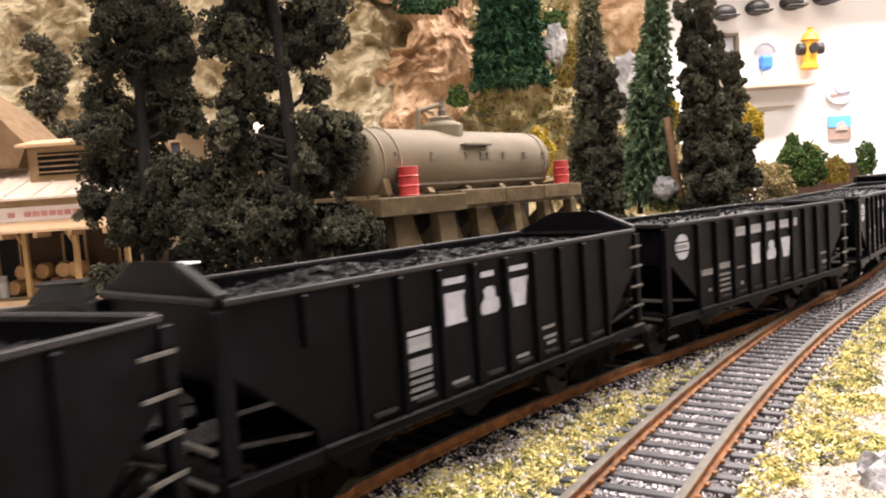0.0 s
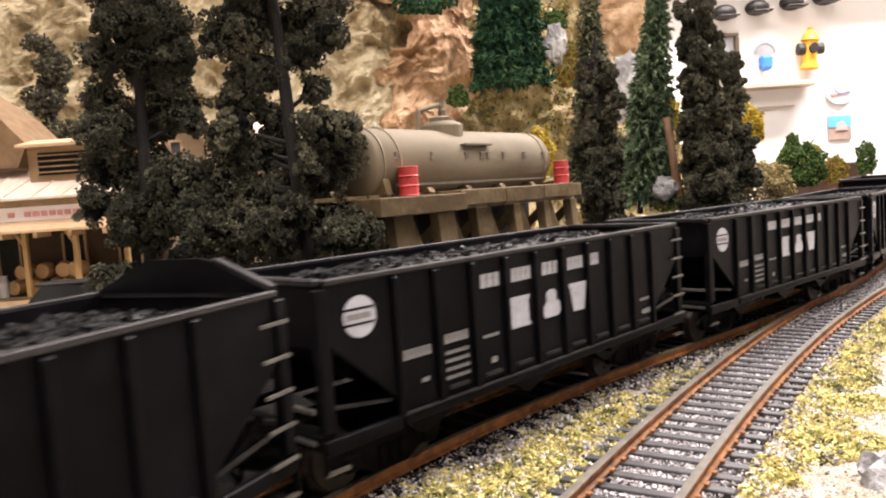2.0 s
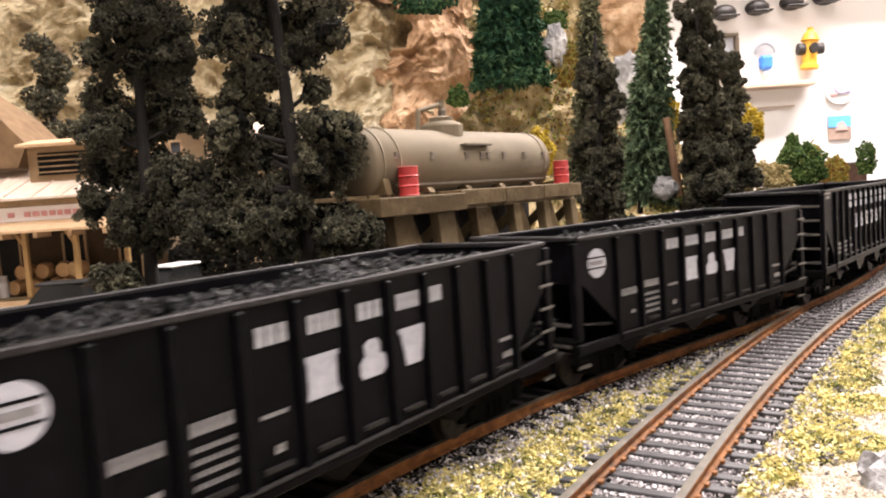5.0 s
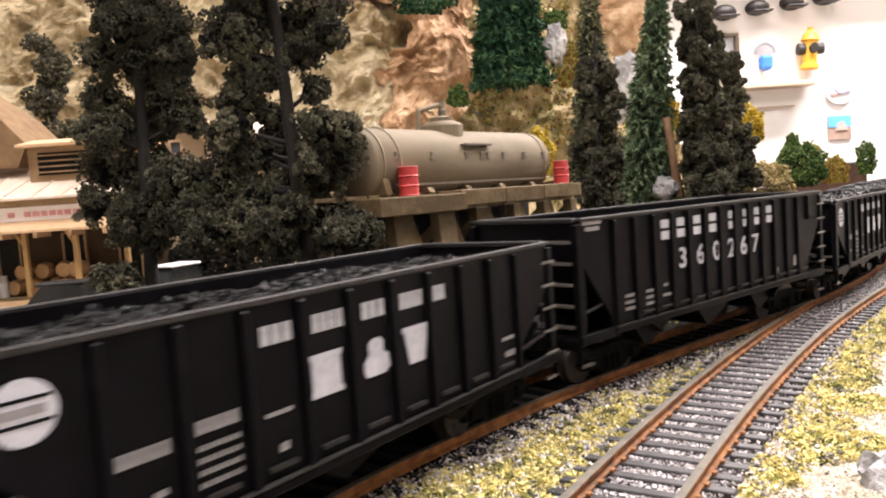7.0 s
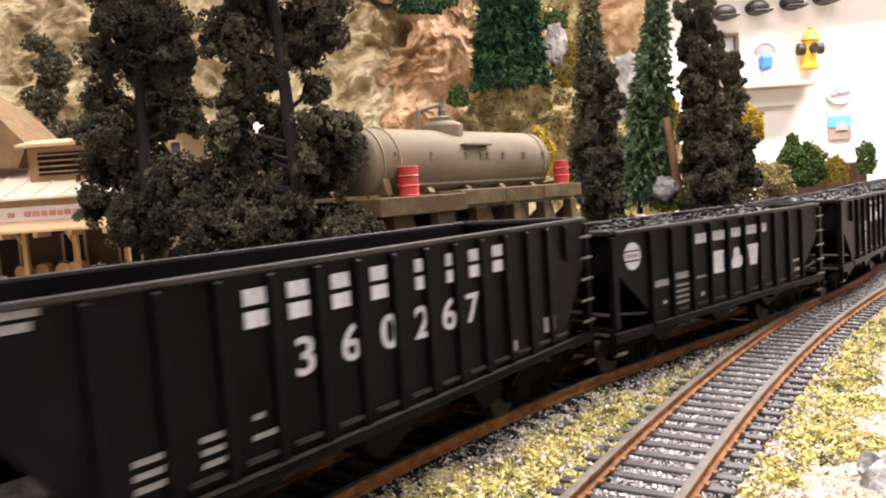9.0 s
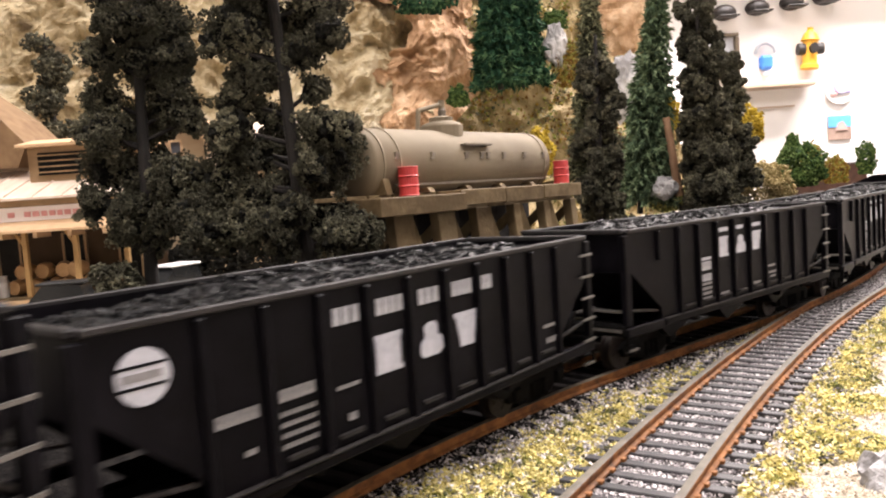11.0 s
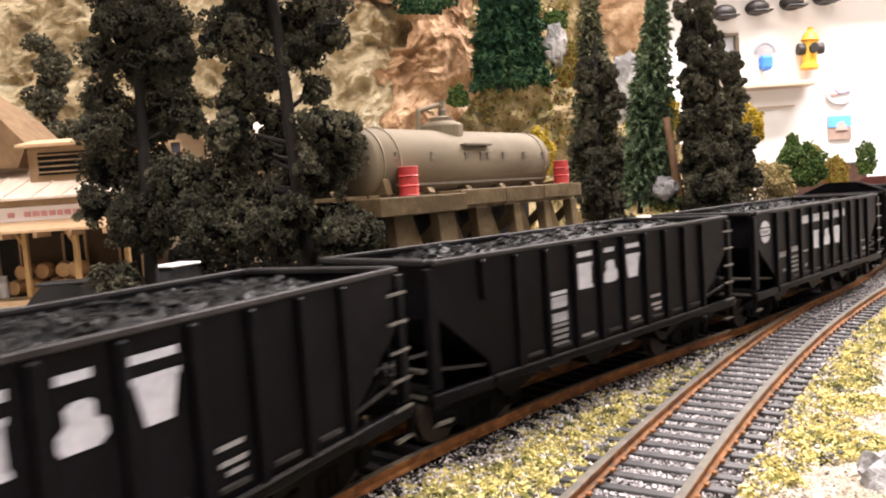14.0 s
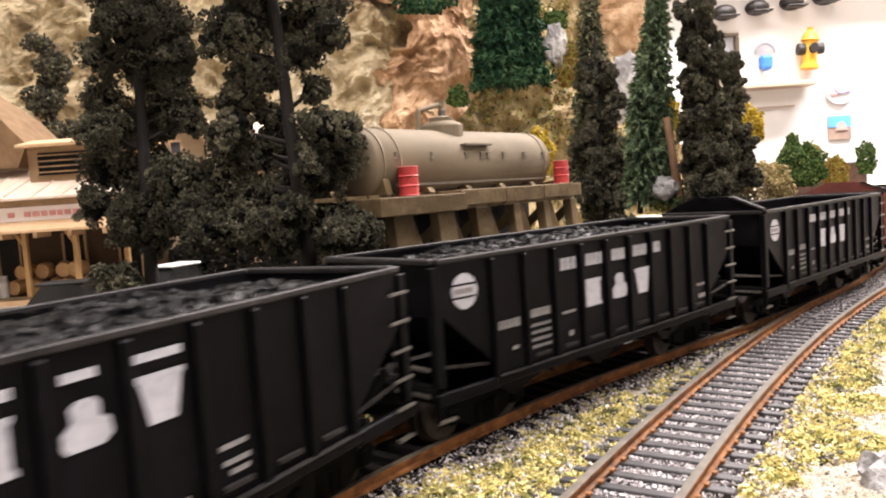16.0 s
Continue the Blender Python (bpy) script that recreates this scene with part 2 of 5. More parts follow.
def add_beam(bm, a, b, w, h, bevel=0.0):
    """A bar of w x h section from a to b."""
    a, b = Vector(a), Vector(b)
    d = b - a
    q = d.to_track_quat("X", "Z")
    made = bmesh.ops.create_cube(bm, size=1.0, matrix=Matrix.LocRotScale((a + b) / 2, q, (d.length, w, h)))
    if bevel:
        edges = list({e for v in made["verts"] for e in v.link_edges})
        bmesh.ops.bevel(bm, geom=edges, offset=bevel, segments=1, affect="EDGES")


def beam(a, b, w, h, bevel=0.0):
    bm = bmesh.new()
    add_beam(bm, a, b, w, h, bevel)
    return bm


def add_rod(bm, a, b, r0, r1=None, seg=10):
    a, b = Vector(a), Vector(b)
    d = b - a
    m = Matrix.Translation((a + b) / 2) @ d.to_track_quat("Z", "Y").to_matrix().to_4x4()
    bmesh.ops.create_cone(bm, cap_ends=True, segments=seg, radius1=r0, radius2=r0 if r1 is None else r1, depth=d.length, matrix=m)


def rod(a, b, r0, r1=None, seg=10):
    bm = bmesh.new()
    add_rod(bm, a, b, r0, r1, seg)
    return bm


def prism(outline, thick, axis="y"):
    """An outline of (a, b) pairs thickened: 'y' gives x,z outlines with depth in y; 'x' gives y,z outlines with depth in x."""
    bm = bmesh.new()
    put = (lambda a, b, t: (a, t, b)) if axis == "y" else ((lambda a, b, t: (t, a, b)) if axis == "x" else (lambda a, b, t: (a, b, t)))
    lo = [bm.verts.new(put(a, b, thick[0])) for a, b in outline]
    hi = [bm.verts.new(put(a, b, thick[1])) for a, b in outline]
    n = len(outline)
    bm.faces.new(lo)
    bm.faces.new(hi[::-1])
    for i in range(n):
        bm.faces.new((lo[i], hi[i], hi[(i + 1) % n], lo[(i + 1) % n]))
    bmesh.ops.recalc_face_normals(bm, faces=bm.faces)
    return bm


def lathe(profile, seg=24, ends=True):
    """Turned about z; profile of (radius, z) from bottom to top."""
    bm = bmesh.new()
    rings = []
    for r, z in profile:
        rings.append([bm.verts.new((r * cos(2 * pi * k / seg), r * sin(2 * pi * k / seg), z)) for k in range(seg)])
    for lo, hi in zip(rings, rings[1:]):
        for k in range(seg):
            bm.faces.new((lo[k], lo[(k + 1) % seg], hi[(k + 1) % seg], hi[k]))
    if ends:
        bm.faces.new(rings[0][::-1])
        bm.faces.new(rings[-1])
    return bm


OCT_V = np.array([(1, 0, 0), (-1, 0, 0), (0, 1, 0), (0, -1, 0), (0, 0, 1), (0, 0, -1)], float)
OCT_F = np.array([(0, 2, 4), (2, 1, 4), (1, 3, 4), (3, 0, 4), (2, 0, 5), (1, 2, 5), (3, 1, 5), (0, 3, 5)])


TET_V = np.array([(1, 1, 1), (1, -1, -1), (-1, 1, -1), (-1, -1, 1)], float) * 0.8
TET_F = np.array([(0, 1, 2), (0, 3, 1), (0, 2, 3), (1, 3, 2)])


def bits_mesh(name, centres, sizes, mat, rng, rough=0.35, squash=(1, 1, 1), crude=False):
    """One mesh of many small irregular crumbs."""
    n = len(centres)
    q = rng.normal(size=(n, 4))
    q /= np.linalg.norm(q, axis=1, keepdims=True)
    w, x, y, z = q.T
    R = np.stack([1 - 2 * (y * y + z * z), 2 * (x * y - z * w), 2 * (x * z + y * w), 2 * (x * y + z * w), 1 - 2 * (x * x + z * z), 2 * (y * z - x * w),
                  2 * (x * z - y * w), 2 * (y * z + x * w), 1 - 2 * (x * x + y * y)], 1).reshape(n, 3, 3)
    bv, bf = (TET_V, TET_F) if crude else (OCT_V, OCT_F)
    shape = bv[None] * (1 + rough * rng.uniform(-1, 1, (n, len(bv), 1)))
    v = np.einsum("nij,nkj->nki", R, shape) * np.asarray(sizes)[:, None, None] * np.array(squash) + centres[:, None, :]
    f = (bf[None] + len(bv) * np.arange(n)[:, None, None]).reshape(-1, 3)
    return tri_mesh(name, v.reshape(-1, 3), f, mat)


def tri_mesh(name, v, f, mat, smooth=False):
    me = bpy.data.meshes.new(name)
    me.vertices.add(len(v))
    me.vertices.foreach_set("co", np.ascontiguousarray(v, np.float32).ravel())
    k = f.shape[1]
    me.loops.add(f.size)
    me.loops.foreach_set("vertex_index", np.ascontiguousarray(f, np.int32).ravel())
    me.polygons.add(len(f))
    me.polygons.foreach_set("loop_start", np.arange(0, f.size, k, dtype=np.int32))
    me.polygons.foreach_set("use_smooth", np.full(len(f), smooth))
    me.update(calc_edges=True)
    me.materials.append(mat)
    return me


def grid_mesh(name, fn, nu, nv, mat, smooth=True):
    """A sheet of points fn(u, v), u and v from 0 to 1."""
    v = np.array([fn(i / nu, j / nv) for j in range(nv + 1) for i in range(nu + 1)])
    a = (np.arange(nu)[None] + (nu + 1) * np.arange(nv)[:, None]).ravel()
    f = np.stack([a, a + 1, a + nu + 2, a + nu + 1], 1)
    return tri_mesh(name, v, f, mat, smooth)


def fbm(x, y, z, octaves=5):
    return noise.fractal(Vector((x, y, z)), 1.0, 2.1, octaves)


# ---------------- the railway line: curvature along the way the train goes ----------------
KNOTS = [(-1.9, 0.0), (-0.95, 0.0), (-0.80, 2.0), (-0.52, 2.0), (-0.40, -0.6), (-0.30, -0.64), (-0.17, -1.55), (-0.05, 0.82), (0.07, 2.99), (0.20, 0.58), (0.8, 0.58), (1.3, 0.58)]
STEP = 0.001
S = np.arange(-1900, 1301) * STEP
turn_rate = np.interp(S, [k[0] for k in KNOTS], [k[1] for k in KNOTS])
heading = np.cumsum(turn_rate) * STEP
heading += 3.93566 - heading[1900]
line_x = np.cumsum(np.cos(heading)) * STEP
line_y = np.cumsum(np.sin(heading)) * STEP
line_x += 0.01286 - line_x[1900]
line_y += 0.18306 - line_y[1900]


def on_line(s):
    return Vector((np.interp(s, S, line_x), np.interp(s, S, line_y)))


def line_heading(s):
    return float(np.interp(s, S, heading))


# the passing siding: an arc that meets the line beyond the turnout
ARC_C, ARC_R = Vector((1.185, -0.616)), 1.372


def on_arc(a):
    return Vector((ARC_C.x + ARC_R * cos(a), ARC_C.y + ARC_R * sin(a)))


# ---------------- structure ----------------
def ground_z(x, y):
    i = int(np.argmin((line_x[::10] - x) ** 2 + (line_y[::10] - y) ** 2)) * 10
    d = hypot(line_x[i] - x, line_y[i] - y)
    behind = (x - line_x[i]) * sin(heading[i]) - (y - line_y[i]) * cos(heading[i]) > 0
    ra = abs(hypot(x - ARC_C.x, y - ARC_C.y) - ARC_R)
    side = hypot(x - ARC_C.x, y - ARC_C.y) - ARC_R      # below zero: in front of the siding
    z = -0.0044
    z += 0.0016 * fbm(x * 30, y * 30, 1.0, 4) * min(1, max(0, (min(d, ra) - 0.012) / 0.01))
    if side < -0.02:
        z += 0.004 * min(1, (-0.02 - side) / 0.03) * (0.6 + 0.6 * fbm(x * 22, y * 22, 7.0, 4))
    if behind and d > 0.03:
        z += 0.012 * min(1, (d - 0.03) / 0.06)
    if x > 0.15 and side > 0.1:
        z += 0.02 * min(1, max(0, (side - 0.1) / 0.3))
    return z


def stretched(lo, a, b, hi, coarse, fine):
    return np.concatenate([np.arange(lo, a, coarse), np.arange(a, b, fine), np.arange(b, hi, coarse), [hi]])


def build_ground():
    xs, ys = stretched(-0.75, -0.06, 0.27, 1.5, 0.02, 0.0027), stretched(-0.55, 0.08, 0.38, 1.15, 0.02, 0.0027)
    v = np.array([(x, y, ground_z(x, y)) for y in ys for x in xs])
    nu, nv = len(xs) - 1, len(ys) - 1
    c = (np.arange(nu)[None] + (nu + 1) * np.arange(nv)[:, None]).ravel()
    me = tri_mesh("ground", v, np.stack([c, c + 1, c + nu + 2, c + nu + 1], 1), M["ground"], True)
    return tagged(new("ground", me), "tan scenic ground cover of a model railway layout", "ground", kind="structure")


build_ground()


# added dark sheet along the main line, painted as the train's shade
def build_shade_bed():
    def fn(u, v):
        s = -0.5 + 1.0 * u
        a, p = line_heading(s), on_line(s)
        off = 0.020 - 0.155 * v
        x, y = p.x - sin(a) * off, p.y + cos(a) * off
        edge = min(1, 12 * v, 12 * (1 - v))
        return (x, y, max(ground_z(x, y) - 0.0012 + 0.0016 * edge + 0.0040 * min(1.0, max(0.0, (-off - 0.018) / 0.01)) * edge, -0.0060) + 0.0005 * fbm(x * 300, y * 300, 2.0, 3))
    tagged(new("cinder_bed", grid_mesh("cinder_bed", fn, 240, 60, M["bed_shade"], False)), "added black bed standing in for the train's shade under and behind the main track", "track bed", kind="structure")


build_shade_bed()


def build_room():
    wall = part("wall_north", box(-2.6, 3.6, 1.66, 1.78, -1.1, CEILING_Z), M["wall_white"])
    tagged(wall, "white painted room wall behind the layout", "wall", kind="structure")
    for name, b in (("wall_south", (-2.6, 3.6, -2.4, -2.28, -1.1, CEILING_Z)), ("wall_west", (-2.72, -2.6, -2.4, 1.78, -1.1, CEILING_Z)), ("wall_east", (3.6, 3.72, -2.4, 1.78, -1.1, CEILING_Z))):
        tagged(part(name, box(*b), M["wall_white"]), "white painted room wall", "wall", kind="structure")
    tagged(part("floor", box(-2.72, 3.72, -2.4, 1.78, -1.2, -1.1), M["carpet"]), "grey carpeted room floor", "floor", kind="structure")
    tagged(part("ceiling", box(-2.72, 3.72, -2.4, 1.78, CEILING_Z, CEILING_Z + 0.1), M["ceiling_paint"]), "white painted room ceiling", "ceiling", kind="structure")
    for x, y, w, h, p in [l[:5] for l in LAMPS]:
        f = base("ceiling_light", pose(x, y, CEILING_Z), "flat white fluorescent ceiling light", "ceiling light", "ceiling lights")
        part("diffuser", box(-w / 2, w / 2, -h / 2, h / 2, -0.02, -0.008), M["diffuser"], f)
        part("frame", box(-w / 2 - 0.03, w / 2 + 0.03, -h / 2 - 0.03, h / 2 + 0.03, -0.007, 0.0), M["ceiling_paint"], f)
    table = part("layout_table", box(-0.75, 1.5, -0.55, 1.15, -1.1, -0.03), M["timber"])
    tagged(table, "wooden bench that carries the model railway", "table", kind="structure")


build_room()


# ---------------- rocks and hill ----------------
CLIFF = [(-0.75, 0.50), (-0.45, 0.53), (-0.2, 0.56), (-0.02, 0.57), (0.06, 0.60), (0.16, 0.66), (0.24, 0.74), (0.33, 0.88), (0.42, 1.1)]


def cliff_base(u):
    p = u * (len(CLIFF) - 1)
    i = min(int(p), len(CLIFF) - 2)
    a, b = Vector(CLIFF[i]), Vector(CLIFF[i + 1])
    return a.lerp(b, p - i)


def cliff_point(u, v, u0=0.0, u1=1.0, lean=0.35, rough=0.035, height=0.36, seed=0.0, out=0.0):
    uu = u0 + (u1 - u0) * u
    if out:
        uu += 0.030 * noise.noise(Vector((v * 7, 2.0 * (u > 0.5), 4))) + 0.010 * noise.noise(Vector((v * 26, 2.0 * (u > 0.5), 8)))
    b = cliff_base(uu)
    z = -0.005 + height * v
    k = Vector((b.x * 9, z * 9, seed))
    ridge = noise.ridged_multi_fractal(k, 0.9, 2.2, 6, 0.9, 2.0)
    cells = noise.voronoi(Vector((b.x * 26, z * 17, seed)))[0]
    push = rough * (0.55 * ridge - 0.5) + 0.016 * (cells[1] - cells[0]) + out
    push += rough / 0.035 * (0.011 * noise.ridged_multi_fractal(Vector((b.x * 42, z * 34, seed + 5)), 0.8, 2.1, 4, 0.9, 2.0) - 0.011)
    push += 0.0042 * noise.voronoi(Vector((b.x * 120 + z * 40, z * 95, seed)))[0][0]
    return (b.x + 0.012 * fbm(b.x * 14, z * 14, 3.3 + seed), b.y + lean * z - push, z + 0.01 * fbm(b.x * 16, z * 16, 9.1 + seed))


def hill_height(u):
    k = min(1.0, max(0.0, (u - 0.50) / 0.16))
    return 0.42 - 0.33 * k * k * (3 - 2 * k)


def hill_point(u, v):
    return cliff_point(u, v, 0.44, 1.0, 0.45, 0.02, hill_height(u), 8.0)


def scatter_hill():
    """Loose turf over the hillside."""
    rng = np.random.default_rng(91)
    for mat, n, size, text in (("turf_dark", 5000, 0.0010, "olive turf crumbs on the hillside"), ("turf_green", 4000, 0.0010, "lime turf crumbs on the hillside"), ("foam_autumn", 3500, 0.0013, "rust turf crumbs on the hillside")):
        c = []
        while len(c) < n:
            u, v = rng.uniform(0, 0.62), rng.uniform(0, 1)
            if noise.noise(Vector((u * 18, v * 14, size * 9000))) > -0.12:
                p = hill_point(u, v)
                c.append((p[0], p[1] - 0.0008, p[2] + 0.0006))
        tagged(new("hill_turf", bits_mesh("hill_turf", np.array(c), size * rng.uniform(0.5, 1.4, n), M[mat], rng, crude=True)), text, "turf", kind="stuff")


def build_cliff():
    me = grid_mesh("cliff", lambda u, v: cliff_point(u, v, 0.0, 0.40), 330, 190, M["rock"], False)
    tagged(new("rock_cliff", me), "tan and cream carved plaster rock cliff", "cliff", kind="structure")
    me = grid_mesh("red_bank", lambda u, v: cliff_point(u, v, 0.366, 0.465, 0.36, 0.03, 0.30, 4.0, 0.010), 110, 170, M["rock_red"], False)
    tagged(new("red_earth_bank", me), "reddish brown scree bank on the hillside", "bank", kind="structure")
    me = grid_mesh("hill", hill_point, 200, 170, M["hill_turf"], False)
    tagged(new("hillside", me), "olive grassy hillside with bare earth", "hill", kind="structure")


build_cliff()
scatter_hill()


# ---------------- the train ----------------
# seconds and metres run
RUN = [(0, 0.0), (0.5, 0.03085), (1, 0.06167), (1.5, 0.09105), (2, 0.12042), (2.5, 0.15117), (3, 0.18201), (3.5, 0.21738), (4.2, 0.26693), (6.3, 0.41529), (7, 0.46265),
       (7.7, 0.51094), (8.5, 0.56669), (9.2, 0.61481), (11.3, 0.76125), (12, 0.81088), (12.7, 0.86045), (13.4, 0.91006), (14.2, 0.96669), (15, 1.02292), (16, 1.09183)]


def gone(t):
    """How far the train has run at t seconds."""
    return float(np.interp(t, [k[0] for k in RUN], [k[1] for k in RUN]))


def car_pose(s):
    a, b = on_line(s + 0.048), on_line(s - 0.048)
    m, d = (a + b) / 2, a - b
    return pose(m.x, m.y, 0.0, 0, 0, math.degrees(math.atan2(d.y, d.x)))


def wheelset_mesh():
    bm = bmesh.new()
    for side in (-1, 1):
        for r, y0, y1 in ((0.0052, 0.0072, 0.0092), (0.0059, 0.0066, 0.0072)):
            m = Matrix.Translation((0, side * (y0 + y1) / 2, 0)) @ Matrix.Rotation(pi / 2, 4, "X")
            bmesh.ops.create_cone(bm, cap_ends=True, segments=20, radius1=r, radius2=r, depth=y1 - y0, matrix=m)
        for k in range(5):
            a = 2 * pi * k / 5
            add_box(bm, 0.003 * cos(a) - 0.0005, 0.003 * cos(a) + 0.0005, side * 0.0090, side * 0.0094, 0.003 * sin(a) - 0.0005, 0.003 * sin(a) + 0.0005)
    m = Matrix.Rotation(pi / 2, 4, "X")
    bmesh.ops.create_cone(bm, cap_ends=True, segments=10, radius1=0.0013, radius2=0.0013, depth=0.023, matrix=m)
    return mesh_of("wheelset", bm, M["wheel"])


WHEELSET = wheelset_mesh()


def sideframe_mesh():
    bm = prism([(-0.0135, 0.0065), (-0.0125, 0.0078), (-0.006, 0.0092), (0.006, 0.0092), (0.0125, 0.0078), (0.0135, 0.0065), (0.0125, 0.0042), (0.0085, 0.0045),
                (0.004, 0.0022), (-0.004, 0.0022), (-0.0085, 0.0045), (-0.0125, 0.0042)], (-0.0008, 0.0008))
    for x in (-0.0097, 0.0097):
        add_box(bm, x - 0.0016, x + 0.0016, -0.0016, 0.0016, 0.0040, 0.0072, 0.0004)
    for x in (-0.0024, 0, 0.0024):
        add_rod(bm, (x, 0.0006, 0.003), (x, 0.0006, 0.0068), 0.0009, seg=8)
    return mesh_of("side_frame", bm, M["underframe"])


SIDEFRAME = sideframe_mesh()


def add_truck(car, x):
    t = part("truck", box(-0.0022, 0.0022, -0.0125, 0.0125, 0.0045, 0.0085, 0.0005), M["underframe"], car, m=pose(x, 0, 0))
    for side in (-1, 1):
        part("side_frame", SIDEFRAME, None, t, m=pose(0, side * 0.0122, 0))
    for dx in (-0.0097, 0.0097):
        part("wheelset", WHEELSET, None, t, m=pose(dx, 0, 0.0052))
    return t


def letter_bm(kind, w, h):
    """Plain painted shapes that stand for the company marks: a bar, a split slab, a block, a tapered slab or a stepped blob."""
    t = 0.00012
    bm = bmesh.new()
    if kind == "split":
        for z in (-0.27, 0.27):
            add_box(bm, -0.36 * w, 0.36 * w, 0, t, (z - 0.20) * h, (z + 0.20) * h)
    elif kind == "block":
        bm.free()
        bm = prism([(-0.46 * w, -h / 2), (0.46 * w, -h / 2), (0.46 * w, -0.40 * h), (0.40 * w, -0.34 * h), (0.40 * w, 0.34 * h), (0.46 * w, 0.40 * h), (0.46 * w, h / 2),
                    (-0.46 * w, h / 2), (-0.46 * w, 0.40 * h), (-0.40 * w, 0.34 * h), (-0.40 * w, -0.34 * h), (-0.46 * w, -0.40 * h)], (0, t))
    elif kind == "taper":
        bm.free()
        bm = prism([(-0.28 * w, -h / 2), (0.28 * w, -h / 2), (0.44 * w, 0.36 * h), (0.50 * w, 0.36 * h), (0.50 * w, h / 2), (-0.50 * w, h / 2), (-0.50 * w, 0.36 * h), (-0.44 * w, 0.36 * h)], (0, t))
    elif kind == "blob":
        bm.free()
        bm = prism([(-0.36 * w, -0.46 * h), (0.26 * w, -0.46 * h), (0.44 * w, -0.30 * h), (0.40 * w, 0.02 * h), (0.24 * w, 0.10 * h), (0.24 * w, 0.38 * h), (0.12 * w, 0.48 * h),
                    (-0.14 * w, 0.48 * h), (-0.28 * w, 0.36 * h), (-0.26 * w, 0.10 * h), (-0.44 * w, -0.08 * h), (-0.44 * w, -0.34 * h)], (0, t))
    else:
        add_box(bm, -w / 2, w / 2, 0, t, -h / 2, h / 2)
    return bm


def text_mesh(text, height, mat):
    cu = bpy.data.curves.new("text", "FONT")
    cu.body, cu.size, cu.align_x, cu.align_y, cu.extrude, cu.offset = text, height / 0.72, "CENTER", "CENTER", 0.00006, height * 0.02
    tmp = bpy.data.objects.new("text", cu)
    scene.collection.objects.link(tmp)
    me = bpy.data.meshes.new_from_object(tmp.evaluated_get(bpy.context.evaluated_depsgraph_get()))
    bpy.data.objects.remove(tmp)
    me.materials.clear()
    me.materials.append(mat)
    return me


def coal_mesh(length, half, level, seed, mound=0.0025, rough=1.0):
    rng = np.random.default_rng(seed)
    nu, nv = 90, 26

    def fn(u, v):
        x, y = (u - 0.5) * length, (v - 0.5) * 2 * half
        edge = min(1, 6 * u, 6 * (1 - u)) * min(1, 4 * v, 4 * (1 - v))
        hump = mound * edge * (0.65 + 0.6 * fbm(x * 45, y * 30, seed * 3.7, 3))
        return (x, y, level + hump + rough * 0.0009 * fbm(x * 420, y * 420, seed + 0.5, 3))
    n = 3000
    me = grid_mesh("coal", fn, nu, nv, M["coal"], False)
    base_v = np.array([v.co[:] for v in me.vertices])
    pick = rng.integers(0, len(base_v), n)
    c = base_v[pick] + rng.normal(0, 0.0006, (n, 3)) * (1, 1, 0.35)
    c[:, 1] = np.clip(c[:, 1], -half + 0.0004, half - 0.0004)
    c[:, 0] = np.clip(c[:, 0], -length / 2 + 0.0004, length / 2 - 0.0004)
    bits = bits_mesh("coal_bits", c, 0.00032 + 0.0007 * rng.random(n) ** 2, M["coal"], rng)
    bm = bmesh.new()
    bm.from_mesh(me)
    bm.from_mesh(bits)
    out = bpy.data.meshes.new("coal_load")
    bm.to_mesh(out)
    bm.free()
    out.materials.append(M["coal"])
    return out


